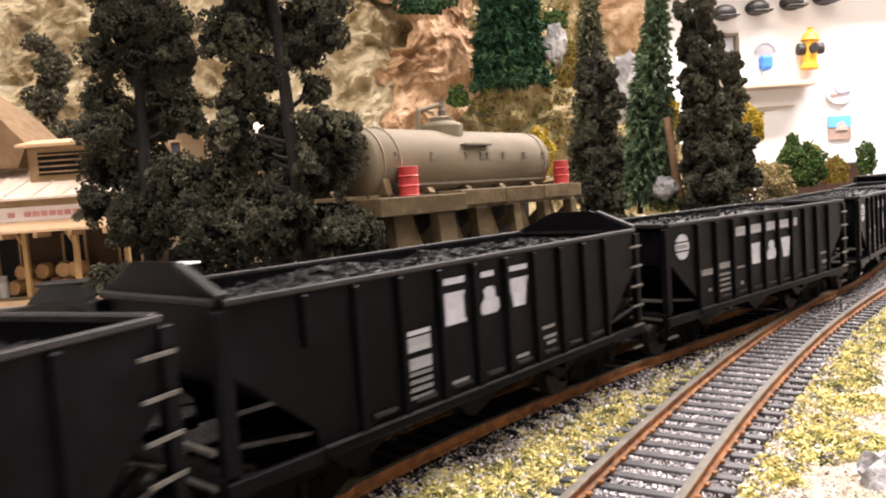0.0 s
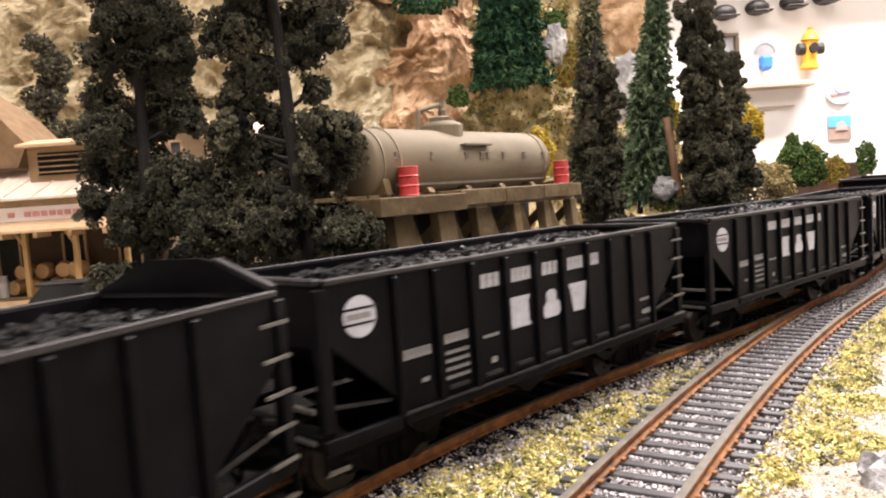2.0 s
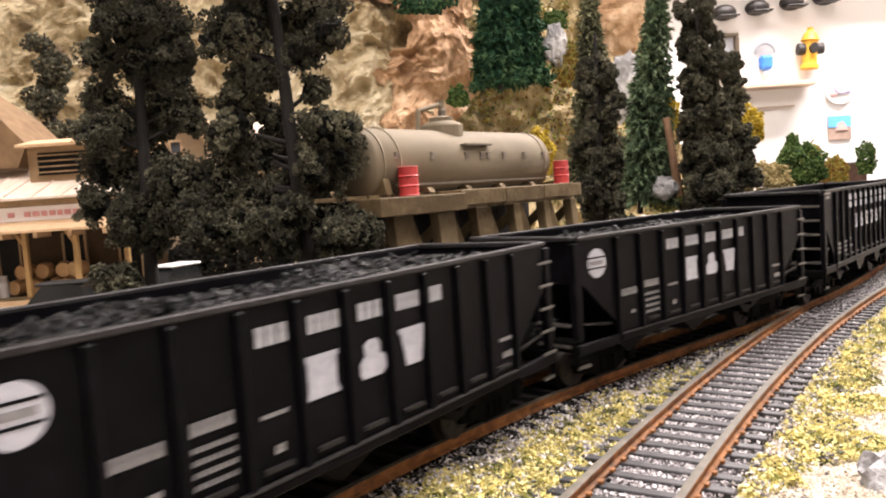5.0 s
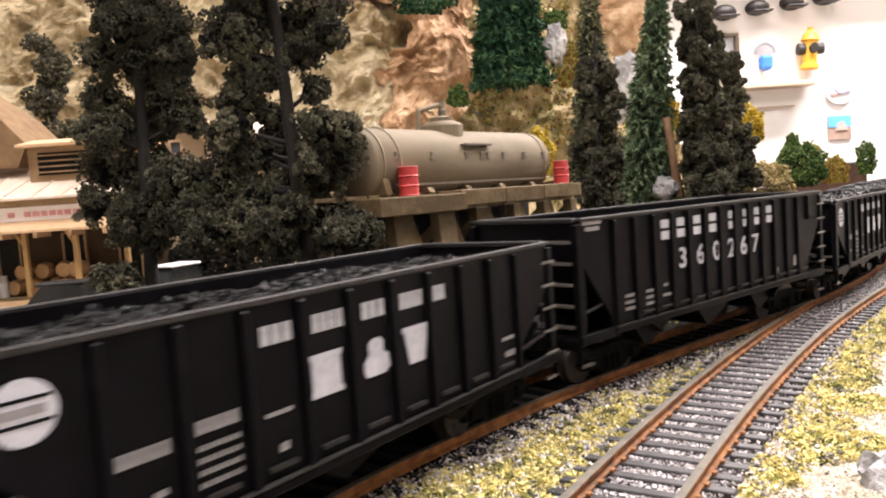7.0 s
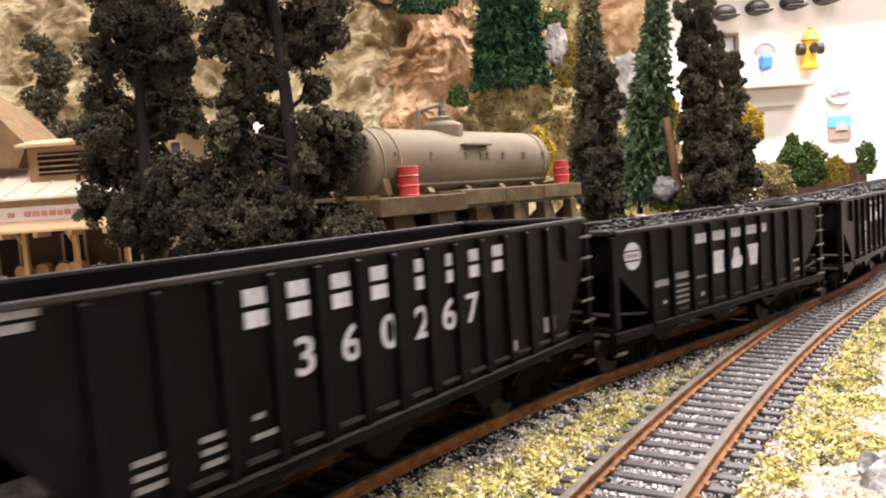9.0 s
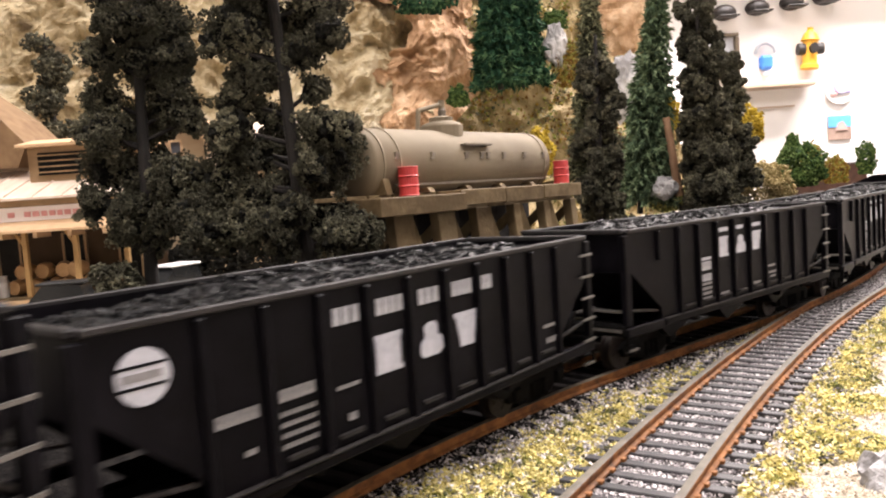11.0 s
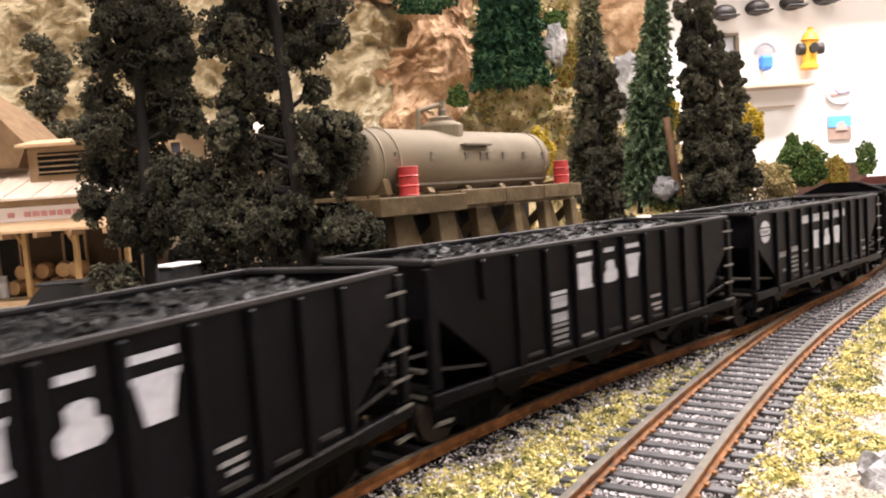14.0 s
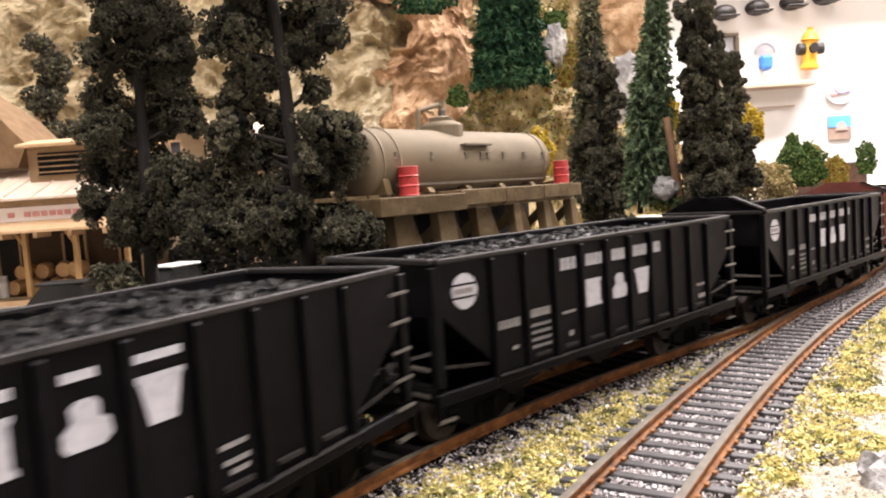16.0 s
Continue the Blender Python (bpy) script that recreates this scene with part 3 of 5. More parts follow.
def hopper(kind, name, label, seed, mat="hopper", coal=0.0, mound=0.0025, raised=(False, False)):
    """An open hopper wagon; x forward, y to the near side, z = 0 at the rail's top. kind: 'crest', 'marks' or 'numbers'."""
    big = kind == "numbers"
    L, top, sill = (0.0700, 0.0430, 0.0138) if big else (0.0625, 0.0386, 0.0118 if kind == "crest" else 0.0122)
    hw, notch_z, notch_x = 0.0182, (0.0330 if big else 0.0288), (0.0580 if big else 0.0470)
    post_x = L + 0.0016
    car = base(name, pose(0, 0, 0), label, "hopper wagon", "coal train wagons")
    body = M[mat]
    # sides with the corner cut away under the slope sheets
    side_outline = [(-notch_x, sill), (notch_x, sill), (notch_x + 0.0006, sill + 0.0045), (L, notch_z), (L, top), (-L, top), (-L, notch_z), (-notch_x - 0.0006, sill + 0.0045)]
    for sgn in (1, -1):
        part("side_sheet", prism(side_outline, (sgn * hw, sgn * (hw - 0.0007))), body, car)
        part("top_rail", box(-L, L, sgn * (hw - 0.0006), sgn * (hw + 0.0007), top - 0.0003, top + 0.0007, 0.0002), M["hopper_rim"], car)
        part("side_sill", box(-notch_x, notch_x, sgn * (hw - 0.0004), sgn * (hw + 0.0011), sill - 0.0005, sill + 0.0012, 0.0003), body, car)
        part("sill_edge", box(-notch_x, notch_x, sgn * (hw + 0.0002), sgn * (hw + 0.0013), sill + 0.0012, sill + 0.0015), M["hopper_rim"], car)
    # ribs
    if big:
        ribs = [0.0566 - 0.0089 * i for i in range(14)]
    else:
        ribs = [0.0470 - 0.01044 * i + (0.0016 if kind == "marks" else 0.0) for i in range(10)]
    rib = mesh_of("rib", box(-0.0007, 0.0007, -0.0006, 0.0006, sill + 0.0014, top - 0.0006, 0.0003), body)
    foot = mesh_of("rib_foot", box(-0.0026, 0.0026, -0.0004, 0.0004, -0.0003, 0.0003), M["hopper_rim"])
    for sgn in (1, -1):
        for x in ribs:
            if abs(x) < notch_x + 0.001:
                part("rib", rib, None, car, m=pose(x, sgn * (hw + 0.0005), 0))
            else:
                short = box(-0.0007, 0.0007, -0.0006, 0.0006, notch_z + 0.001, top - 0.0006, 0.0003)
                part("rib", short, body, car, m=pose(x, sgn * (hw + 0.0005), 0))
    for x in ribs:
        if abs(x) < notch_x - 0.005:
            part("panel_lip", foot, None, car, m=pose(x - 0.005, hw + 0.0004, sill + 0.0032))
    # ends: upper end sheet, slope sheet, posts, sills, ladders
    for e in (1, -1):
        part("end_sheet", box(e * (L - 0.0007), e * L, -hw + 0.0008, hw - 0.0008, notch_z - 0.0005, top), body, car)
        part("end_rail", box(e * (L - 0.0009), e * (L + 0.0010), -hw + 0.0011, hw - 0.0011, top - 0.0005, top + 0.0008, 0.0003), M["hopper_rim"], car)
        slope = prism([(e * L, notch_z), (e * L, notch_z - 0.001), (e * (L - 0.036), 0.0095), (e * (L - 0.036), 0.0105)], (-hw + 0.0008, hw - 0.0008))
        part("slope_sheet", slope, body, car)
        part("end_sill", box(e * (L - 0.001), e * (L + 0.0026), -hw, hw, 0.0112, 0.0142, 0.0004), M["underframe"], car)
        for sgn in (1, -1):
            part("corner_post", box(e * (L - 0.0006), e * (L + 0.0018), sgn * (hw - 0.0012), sgn * (hw + 0.0006), 0.0142, top - 0.0008, 0.0002), body, car)
            part("side_step", box(e * notch_x, e * (L + 0.002), sgn * (hw - 0.0006), sgn * (hw + 0.0008), sill - 0.0012, sill + 0.0014, 0.0003), body, car)
            part("brace", beam((e * (L - 0.001), sgn * (hw - 0.001), 0.0200 if big else 0.0178), (e * (notch_x + 0.001), sgn * (hw - 0.001), 0.0218 if big else 0.0160), 0.0005, 0.0006), M["hopper_rim"], car)
        if raised[0 if e > 0 else 1]:
            crown = prism([(-hw, top + 0.0005), (hw, top + 0.0005), (hw * 0.42, top + 0.0052), (hw * 0.30, top + 0.0058), (-hw * 0.30, top + 0.0058), (-hw * 0.42, top + 0.0052)], (e * (L - 0.0010), e * L), axis="x")
            part("raised_end", crown, body, car)
            part("raised_edge", beam((e * L, hw, top + 0.001), (e * L, hw * 0.42, top + 0.0054), 0.0016, 0.0008), M["hopper_rim"], car)
        # grab irons on the near corner of each end, and on the side
        for k in range(5):
            z = top - 0.004 - k * 0.0052
            if e < 0:
                part("grab_iron", beam((e * (L + 0.0008), hw + 0.0014, z), (e * (L - 0.0052), hw + 0.0014, z), 0.0005, 0.0005), M["rung"], car)
            if k > 2 or big:
                part("end_rung", beam((e * (L + 0.0026), hw - 0.001, z - 0.001), (e * (L + 0.0026), hw - 0.0112, z - 0.001), 0.0006, 0.0007), M["rung"], car)
        part("ladder_rail", box(e * (L + 0.0020), e * (L + 0.0027), hw - 0.0118, hw - 0.0111, 0.0080, top - 0.004), body, car)
        part("stirrup", beam((e * (L - 0.003), hw, 0.0075), (e * (L + 0.002), hw, 0.0075), 0.0008, 0.0006), M["rung"], car)
        part("stirrup_leg", beam((e * (L + 0.0018), hw, 0.0075), (e * (L + 0.0018), hw, 0.0130), 0.0008, 0.0006), M["underframe"], car)
        part("coupler", beam((e * (L + 0.001), 0, 0.0092), (e * (L + 0.0072), 0, 0.0092), 0.0030, 0.0030, 0.0005), M["underframe"], car)
        part("air_hose", rod((e * (L + 0.003), 0.004, 0.0092), (e * (L + 0.0055), 0.0042, 0.0045), 0.0005, seg=8), M["underframe"], car)
    part("brake_cylinder", rod((-L + 0.008, hw - 0.006, 0.0165), (-L + 0.0018, hw - 0.006, 0.0165), 0.0028, seg=14), M["underframe"], car)
    part("brake_lever", beam((-L + 0.003, hw - 0.002, 0.0205), (-L + 0.011, hw - 0.002, 0.0160), 0.0010, 0.0012), M["underframe"], car)
    part("centre_sill", box(-L, L, -0.0026, 0.0026, 0.0082, 0.0118), M["underframe"], car)
    # hopper bays
    for x in (-0.030, 0.003, 0.036):
        bay = prism([(x - 0.013, sill - 0.0005), (x + 0.009, sill - 0.0005), (x + 0.0040, 0.0074), (x + 0.0020, 0.0066), (x - 0.0005, 0.0074)], (-0.0150, 0.0150))
        part("hopper_bay", bay, body, car)
    part("inner_floor", box(-L + 0.030, L - 0.030, -hw + 0.0008, hw - 0.0008, 0.0136, 0.0144), M["underframe"], car)
    for x in (-0.0455, 0.0455) if not big else (-0.052, 0.052):
        add_truck(car, x)
    if coal:
        part("coal_load", coal_mesh(2 * L - 0.0036, hw - 0.0011, top - coal, seed, mound), None, car, "glossy black coal lumps")
    # lettering; reading runs from +x to -x on the near side
    y = hw + 0.00004

    def mark(x, z, w, h, shape="bar", mat_name="lettering", mark_name="lettering_bar"):
        part(mark_name, letter_bm(shape, w, h), M[mat_name], car, m=pose(x, y, z, 0, 0, 180) @ pose(0, -0.00014, 0))
    if kind == "crest":
        m = Matrix.Translation((0.0563, y + 0.00012, 0.0322)) @ Matrix.Rotation(-pi / 2, 4, "X")
        bm = bmesh.new()
        bmesh.ops.create_cone(bm, cap_ends=True, segments=36, radius1=0.0036, radius2=0.0036, depth=0.0002, matrix=m)
        # the disc lies partly over the cut corner, so it is set inboard
        part("round_emblem", bm, M["lettering"], car, m=pose(-0.0012, 0, 0))
        for dz, hh in ((0.0012, 0.0002), (-0.0014, 0.0002)):
            part("emblem_band", box(0.0521, 0.0587, y + 0.0002, y + 0.00032, 0.0324 + dz - hh, 0.0324 + dz + hh), M["hopper"], car)
        part("emblem_band", box(0.0527, 0.0581, y + 0.0002, y + 0.00032, 0.0318, 0.0328), M["lettering_dim"], car)
        for x, w in ((0.0204, 0.0062), (0.0100, 0.0070), (-0.0006, 0.0060), (-0.0108, 0.0066), (-0.0192, 0.0038)):
            n = 4 if w > 0.0064 else 3
            for j in range(n):
                mark(x + w / 2 - w * (j + 0.5) / n, 0.0338, w / n * 0.80, 0.0028, mat_name="lettering_mid")
        mark(0.0110, 0.0258, 0.0078, 0.0066, "block", mark_name="company_mark")
        mark(-0.0008, 0.0258, 0.0074, 0.0066, "blob", mark_name="company_mark")
        mark(-0.0116, 0.0258, 0.0076, 0.0066, "taper", mark_name="company_mark")
        for j in range(6):
            mark(0.0422 + 0.0037 - 0.00124 * (j + 0.5), 0.0234, 0.00092, 0.0018, mat_name="lettering_dim")
        for j in range(5):
            mark(0.0314 + 0.0035 - 0.0014 * (j + 0.5), 0.0243, 0.0011, 0.0018, mat_name="lettering_dim")
        for z in (0.0216, 0.0200, 0.0184, 0.0168):
            for j in range(8):
                mark(0.0314 + 0.0035 - 0.00088 * (j + 0.5), z, 0.00060, 0.0007, mat_name="lettering_dim")
        mark(0.0209, 0.0226, 0.0050, 0.0006, mat_name="lettering_dim")
        mark(0.0204, 0.0175, 0.0018, 0.0012, mat_name="lettering_dim")
        mark(0.0404, 0.0180, 0.0020, 0.0008, mat_name="lettering_dim")
        mark(-0.0431, 0.0205, 0.0050, 0.0007, mat_name="lettering_dim")
        mark(-0.0436, 0.0172, 0.0040, 0.0012, mat_name="lettering_dim")
    elif kind == "marks":
        mark(0.0130, 0.0353, 0.0070, 0.0012)
        mark(0.0022, 0.0353, 0.0042, 0.0011)
        mark(-0.0083, 0.0353, 0.0070, 0.0011)
        mark(0.0130, 0.0301, 0.0072, 0.0061, "block", mark_name="company_mark")
        mark(0.0017, 0.0299, 0.0070, 0.0058, "blob", mark_name="company_mark")
        mark(-0.0083, 0.0302, 0.0072, 0.0060, "taper", mark_name="company_mark")
        mark(0.0237, 0.0275, 0.0068, 0.0008)
        for j in range(6):
            mark(0.0237 + 0.0034 - 0.00113 * (j + 0.5), 0.0254, 0.00098, 0.0026, mat_name="lettering_mid")
        for j in range(7):
            mark(0.0237 + 0.0034 - 0.00097 * (j + 0.5), 0.0219, 0.00076, 0.0021, mat_name="lettering_mid")
        for z, hh in ((0.0201, 0.0007), (0.0187, 0.0008), (0.0173, 0.0008), (0.0159, 0.0006)):
            for j in range(9):
                mark(0.0237 + 0.0034 - 0.00075 * (j + 0.5), z, 0.00056, hh, mat_name="lettering_dim")
        for x, z, w in ((0.0125, 0.0160, 0.0050), (-0.0085, 0.0165, 0.0046), (-0.0190, 0.0208, 0.0050), (-0.0194, 0.0186, 0.0050), (-0.0198, 0.0172, 0.0036)):
            mark(x, z, w, 0.0007, mat_name="lettering_dim")
    else:
        for x in (0.0326, 0.0246, 0.0158, 0.0068, -0.0048, -0.0140, -0.0216, -0.0300):
            mark(x, 0.0379, 0.0054, 0.0058, "split", mark_name="company_mark")
        for digit, x in zip("360267", (0.0241, 0.0144, 0.0050, -0.0039, -0.0120, -0.0196)):
            part("wagon_number", text_mesh(digit, 0.0058, M["lettering"]), None, car, m=pose(x, y + 0.00012, 0.0290, 90, 0, 180) @ Matrix.Diagonal((1.15, 1, 1, 1)))
        mark(0.0650, 0.0424, 0.0075, 0.0012, mat_name="lettering_dim")
        mark(0.0650, 0.0408, 0.0055, 0.0010, mat_name="lettering_dim")
        for x in (0.0500, 0.0405):
            for z in (0.0222, 0.0205, 0.0188):
                mark(x, z, 0.0050, 0.0008, mat_name="lettering_dim")
        mark(0.0320, 0.0200, 0.0055, 0.0008, mat_name="lettering_dim")
        mark(0.0335, 0.0228, 0.0020, 0.0008, mat_name="lettering_dim")
        mark(-0.0340, 0.0186, 0.0030, 0.0022, mat_name="lettering_dim")
        mark(-0.0500, 0.0205, 0.0050, 0.0034, mat_name="lettering_dim")
    return car


CARS = [
    (0.1690, "crest", "hopper", 0.0035, 0.003, (False, False)),
    (0.0275, "marks", "hopper", 0.0030, 0.003, (True, True)),
    (-0.1136, "crest", "hopper", 0.0026, 0.003, (False, False)),
    (-0.2563, "crest", "hopper", 0.0030, 0.003, (False, False)),
    (-0.3965, "crest", "hopper", 0.0034, 0.003, (False, False)),
    (-0.5450, "numbers", "hopper", 0.0, 0.0, (False, False)),
    (-0.6901, "crest", "hopper", 0.0026, 0.003, (False, False)),
    (-0.8348, "marks", "hopper", 0.0030, 0.004, (False, False)),
    (-0.9747, "marks", "hopper", 0.0030, 0.004, (False, False)),
    (-1.1153, "crest", "hopper", 0.0030, 0.003, (False, False)),
    (-1.2613, "crest", "hopper", 0.0080, 0.002, (True, False)),
    (-1.4028, "crest", "hopper_red", 0.0030, 0.003, (True, False)),
]
TRAIN = []
for k, (s0, kind, mat, coal, mound, raised) in enumerate(CARS):
    label = {"crest": "black open hopper wagon with white round emblem, loaded with coal", "marks": "black open hopper wagon with large white painted marks, loaded with coal",
             "numbers": "tall black hopper wagon, empty, with large white numbers"}[kind]
    if raised[0] and mat == "hopper":
        label = "black coal hopper wagon with raised sloping ends"
    if mat == "hopper_red":
        label = "red-brown open hopper wagon at the end of the train"
    TRAIN.append((s0, hopper(kind, "hopper_wagon", label, k + 1, mat, coal, mound, raised)))


def motions():
    times = [0.5 * k for k in range(33)]
    fine = [0.1 * k for k in range(161)]
    for s0, car in TRAIN:
        walk(car, [(t, car_pose(s0 + gone(t))) for t in times])
        for axle in [o for o in car.children_recursive if o.name.startswith("wheelset")]:
            x = axle.matrix_basis.translation.x
            walk(axle, [(t, pose(x, 0, 0.0052) @ Matrix.Rotation(gone(t) / 0.0052, 4, "Y")) for t in fine])


def far_flat():
    f = base("brown_crate_car", pose(0.37, 0.72, 0.014, 0, 0, 12), "low brown wooden wagon on a far track", "wagon")
    part("side_wall", box(-0.04, 0.04, -0.014, -0.0125, 0.012, 0.040, 0.0004), M["brown_wood"], f)
    part("back_wall", box(-0.04, 0.04, 0.0125, 0.014, 0.012, 0.040, 0.0004), M["brown_wood"], f)
    part("floor_board", box(-0.04, 0.04, -0.0124, 0.0124, 0.0105, 0.0125), M["underframe"], f)
    part("top_edge", box(-0.0405, 0.0405, -0.0145, -0.0122, 0.0401, 0.0412), M["hopper_rim"], f)
    for x in (-0.028, 0.028):
        add_truck(f, x)


far_flat()


# ---------------- track ----------------
def rail_mesh(points, name):
    """A rail's web, foot and head swept along the points."""
    prof = [(-0.0012, -0.0025), (-0.0012, -0.0021), (-0.0004, -0.0018), (-0.0004, -0.0009), (-0.0008, -0.0007), (-0.0008, -0.00012),
            (0.0008, -0.00012), (0.0008, -0.0007), (0.0004, -0.0009), (0.0004, -0.0018), (0.0012, -0.0021), (0.0012, -0.0025)]
    bm = bmesh.new()
    rows = []
    for i, p in enumerate(points):
        d = (points[min(i + 1, len(points) - 1)] - points[max(i - 1, 0)]).normalized()
        nrm = Vector((-d.y, d.x))
        rows.append([bm.verts.new((p.x + nrm.x * a, p.y + nrm.y * a, z)) for a, z in prof])
    for r0, r1 in zip(rows, rows[1:]):
        for k in range(len(prof)):
            bm.faces.new((r0[k], r0[(k + 1) % len(prof)], r1[(k + 1) % len(prof)], r1[k]))
    bm.faces.new(rows[0])
    bm.faces.new(rows[-1][::-1])
    bmesh.ops.recalc_face_normals(bm, faces=bm.faces)
    top = bmesh.new()
    rows = []
    for i, p in enumerate(points):
        d = (points[min(i + 1, len(points) - 1)] - points[max(i - 1, 0)]).normalized()
        nrm = Vector((-d.y, d.x))
        rows.append([top.verts.new((p.x + nrm.x * a, p.y + nrm.y * a, z)) for a, z in ((-0.0008, -0.00011), (-0.0006, 0.0), (0.0006, 0.0), (0.0008, -0.00011))])
    for r0, r1 in zip(rows, rows[1:]):
        for k in range(3):
            top.faces.new((r0[k], r1[k], r1[k + 1], r0[k + 1]))
    return bm, top


def build_track(name, at, way, lo, hi, step, label, rails=(1, -1), cut=None):
    """at(s) and way(s): the centre line and its heading."""
    tr = base(name, pose(0, 0, 0), label, "railway track", kind="structure")
    n = int((hi - lo) / step)
    for sgn in rails:
        b = hi if not (cut and sgn == cut[0]) else cut[1]
        m = int((b - lo) / step)
        pts = []
        for i in range(m + 1):
            s = lo + (b - lo) * i / m
            a = way(s)
            pts.append(at(s) + Vector((-sin(a), cos(a))) * sgn * 0.0086)
        body, top = rail_mesh(pts, "rail")
        r = part("rail", body, M["rail_rust"], tr, "rust brown rail")
        part("rail_head", top, M["rail_top"], r, "bare worn rail head")
    return tr


main = build_track("main_track", on_line, line_heading, -1.6, 0.85, 0.01, "curved main track with rust brown rails on black sleepers")


def arc_at(s):
    return on_arc(2.515 - s / ARC_R)


def arc_way(s):
    return 2.515 - s / ARC_R - pi / 2


side_track = build_track("siding_track", arc_at, arc_way, -0.40, 0.34, 0.01, "siding with rust brown rails on black sleepers in pale ballast", cut=(1, 0.165))


def build_sleepers():
    rng = np.random.default_rng(5)
    tie = mesh_of("sleeper", box(-0.00125, 0.00125, -0.0150, 0.0150, -0.0044, -0.0026, 0.0002), M["sleeper"])
    chair = mesh_of("rail_chair", box(-0.0007, 0.0007, -0.0019, 0.0019, -0.0026, -0.0019, 0.0001), M["rail_rust"])

    # main-line sleepers take the colour darkened for shade beneath the wagons
    shaded = mesh_of("sleeper", box(-0.00125, 0.00125, -0.0150, 0.0150, -0.0044, -0.0026, 0.0002), M["sleeper_shaded"])

    def lay(parent, p, a, mesh=tie):
        t = part("sleeper", mesh, None, parent, m=pose(p.x, p.y, 0, 0, 0, math.degrees(a) + rng.normal(0, 0.7)))
        return t
    s = -0.20
    while s < 0.17:
        p, a = arc_at(s), arc_way(s)
        if s > -0.08:
            t = lay(side_track, p, a)
            for sgn in (1, -1):
                part("rail_chair", chair, None, t, m=pose(0, sgn * 0.0086, 0))
        else:
            lay(side_track, p, a)
        s += 0.0060
    s = -0.6
    while s < 0.25:
        lay(main, on_line(s), line_heading(s), shaded)
        s += 0.0064


# ---------------- trees ----------------
def foam_tree(name, at, height, label, shape, seed, mat="foam_dark", trunk_r=0.0024, lean=(0, 0), bits=14000, bit=0.0007, clump=0.006, clumps=150, start=0.12, group="dark foam trees", bark="bark"):
    """A wire-and-foam model tree: tapered trunk, limbs, and a crown of crumbs in clumps. shape(h): crown radius at height h (0..1)."""
    rng = np.random.default_rng(seed)
    tree = base(name, pose(*at), label, "tree", group)

    def axis(h):
        return np.array((lean[0] * h, lean[1] * h, h * height))
    bm = bmesh.new()
    for i in range(7):
        a, b = axis(i / 7), axis((i + 1) / 7)
        add_rod(bm, a, b, trunk_r * (1 - 0.75 * i / 7), trunk_r * (1 - 0.75 * (i + 1) / 7), 9)
    part("trunk", bm, M[bark], tree)
    centres, radii = [], []
    bm = bmesh.new()
    k = 0
    while len(centres) < clumps:
        h = start + (1 - start) * rng.random()
        r = shape(h)
        ang = rng.uniform(0, 2 * pi)
        lump = 0.65 + 0.55 * noise.noise(Vector((cos(ang) * 1.3, sin(ang) * 1.3, h * 9 + seed * 3.1)))
        d = r * max(0.15, lump) * sqrt(rng.random())
        c = axis(h) + np.array((cos(ang) * d, sin(ang) * d, 0))
        centres.append(c)
        radii.append(clump * rng.uniform(0.55, 1.15) * min(1, 0.45 + r / (2.2 * clump)))
        k += 1
        if k % 4 == 0:
            add_rod(bm, axis(max(0.03, h - 0.05)), c, trunk_r * 0.28, trunk_r * 0.12, 5)
    part("limbs", bm, M[bark], tree)
    centres, radii = np.array(centres), np.array(radii)
    w = radii ** 2
    pick = rng.choice(len(centres), bits, p=w / w.sum())
    v = rng.normal(size=(bits, 3))
    v /= np.linalg.norm(v, axis=1, keepdims=True)
    rad = radii[pick] * rng.uniform(0.45, 1.0, bits) ** 0.5
    pts = centres[pick] + v * rad[:, None] * (1, 1, 0.8)
    ob = part("crown", bits_mesh("crown", pts, bit * rng.uniform(0.5, 1.35, bits), M[mat], rng), None, tree)
    return tree


def foam_points(rng, lobes, per_lobe, grain):
    """Crumbs on the skins of small knobs that sit on the skins of lobes (x, y, z, r)."""
    out = []
    for x, y, z, r in lobes:
        knobs = max(10, int(52 * (r / 0.010) ** 2))
        v = rng.normal(size=(knobs, 3))
        v /= np.linalg.norm(v, axis=1, keepdims=True)
        wob = np.array([0.72 + 0.5 * noise.noise(Vector(p) * 1.7 + Vector((x * 90, z * 90, 0))) for p in v])
        kc = v * (r * wob * rng.uniform(0.80, 1.0, knobs))[:, None] + (x, y, z)
        kr = rng.uniform(0.0010, 0.0029, knobs) * min(1.2, 0.6 + r / 0.016)
        n = int(knobs * per_lobe)
        pick = rng.integers(0, knobs, n)
        w = rng.normal(size=(n, 3))
        w /= np.linalg.norm(w, axis=1, keepdims=True)
        out.append(kc[pick] + w * (kr[pick] * rng.uniform(0.5, 1, n) ** 0.5)[:, None])
    return np.concatenate(out)


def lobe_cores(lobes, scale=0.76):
    """Knobbly bodies inside the lobes, coloured dark for the shade deep in the crown."""
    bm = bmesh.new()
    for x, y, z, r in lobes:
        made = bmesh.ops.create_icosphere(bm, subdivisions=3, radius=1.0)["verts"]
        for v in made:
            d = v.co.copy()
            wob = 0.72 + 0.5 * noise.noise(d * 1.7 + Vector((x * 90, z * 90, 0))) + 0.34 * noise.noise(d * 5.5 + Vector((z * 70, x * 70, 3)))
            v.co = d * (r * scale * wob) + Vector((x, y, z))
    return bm


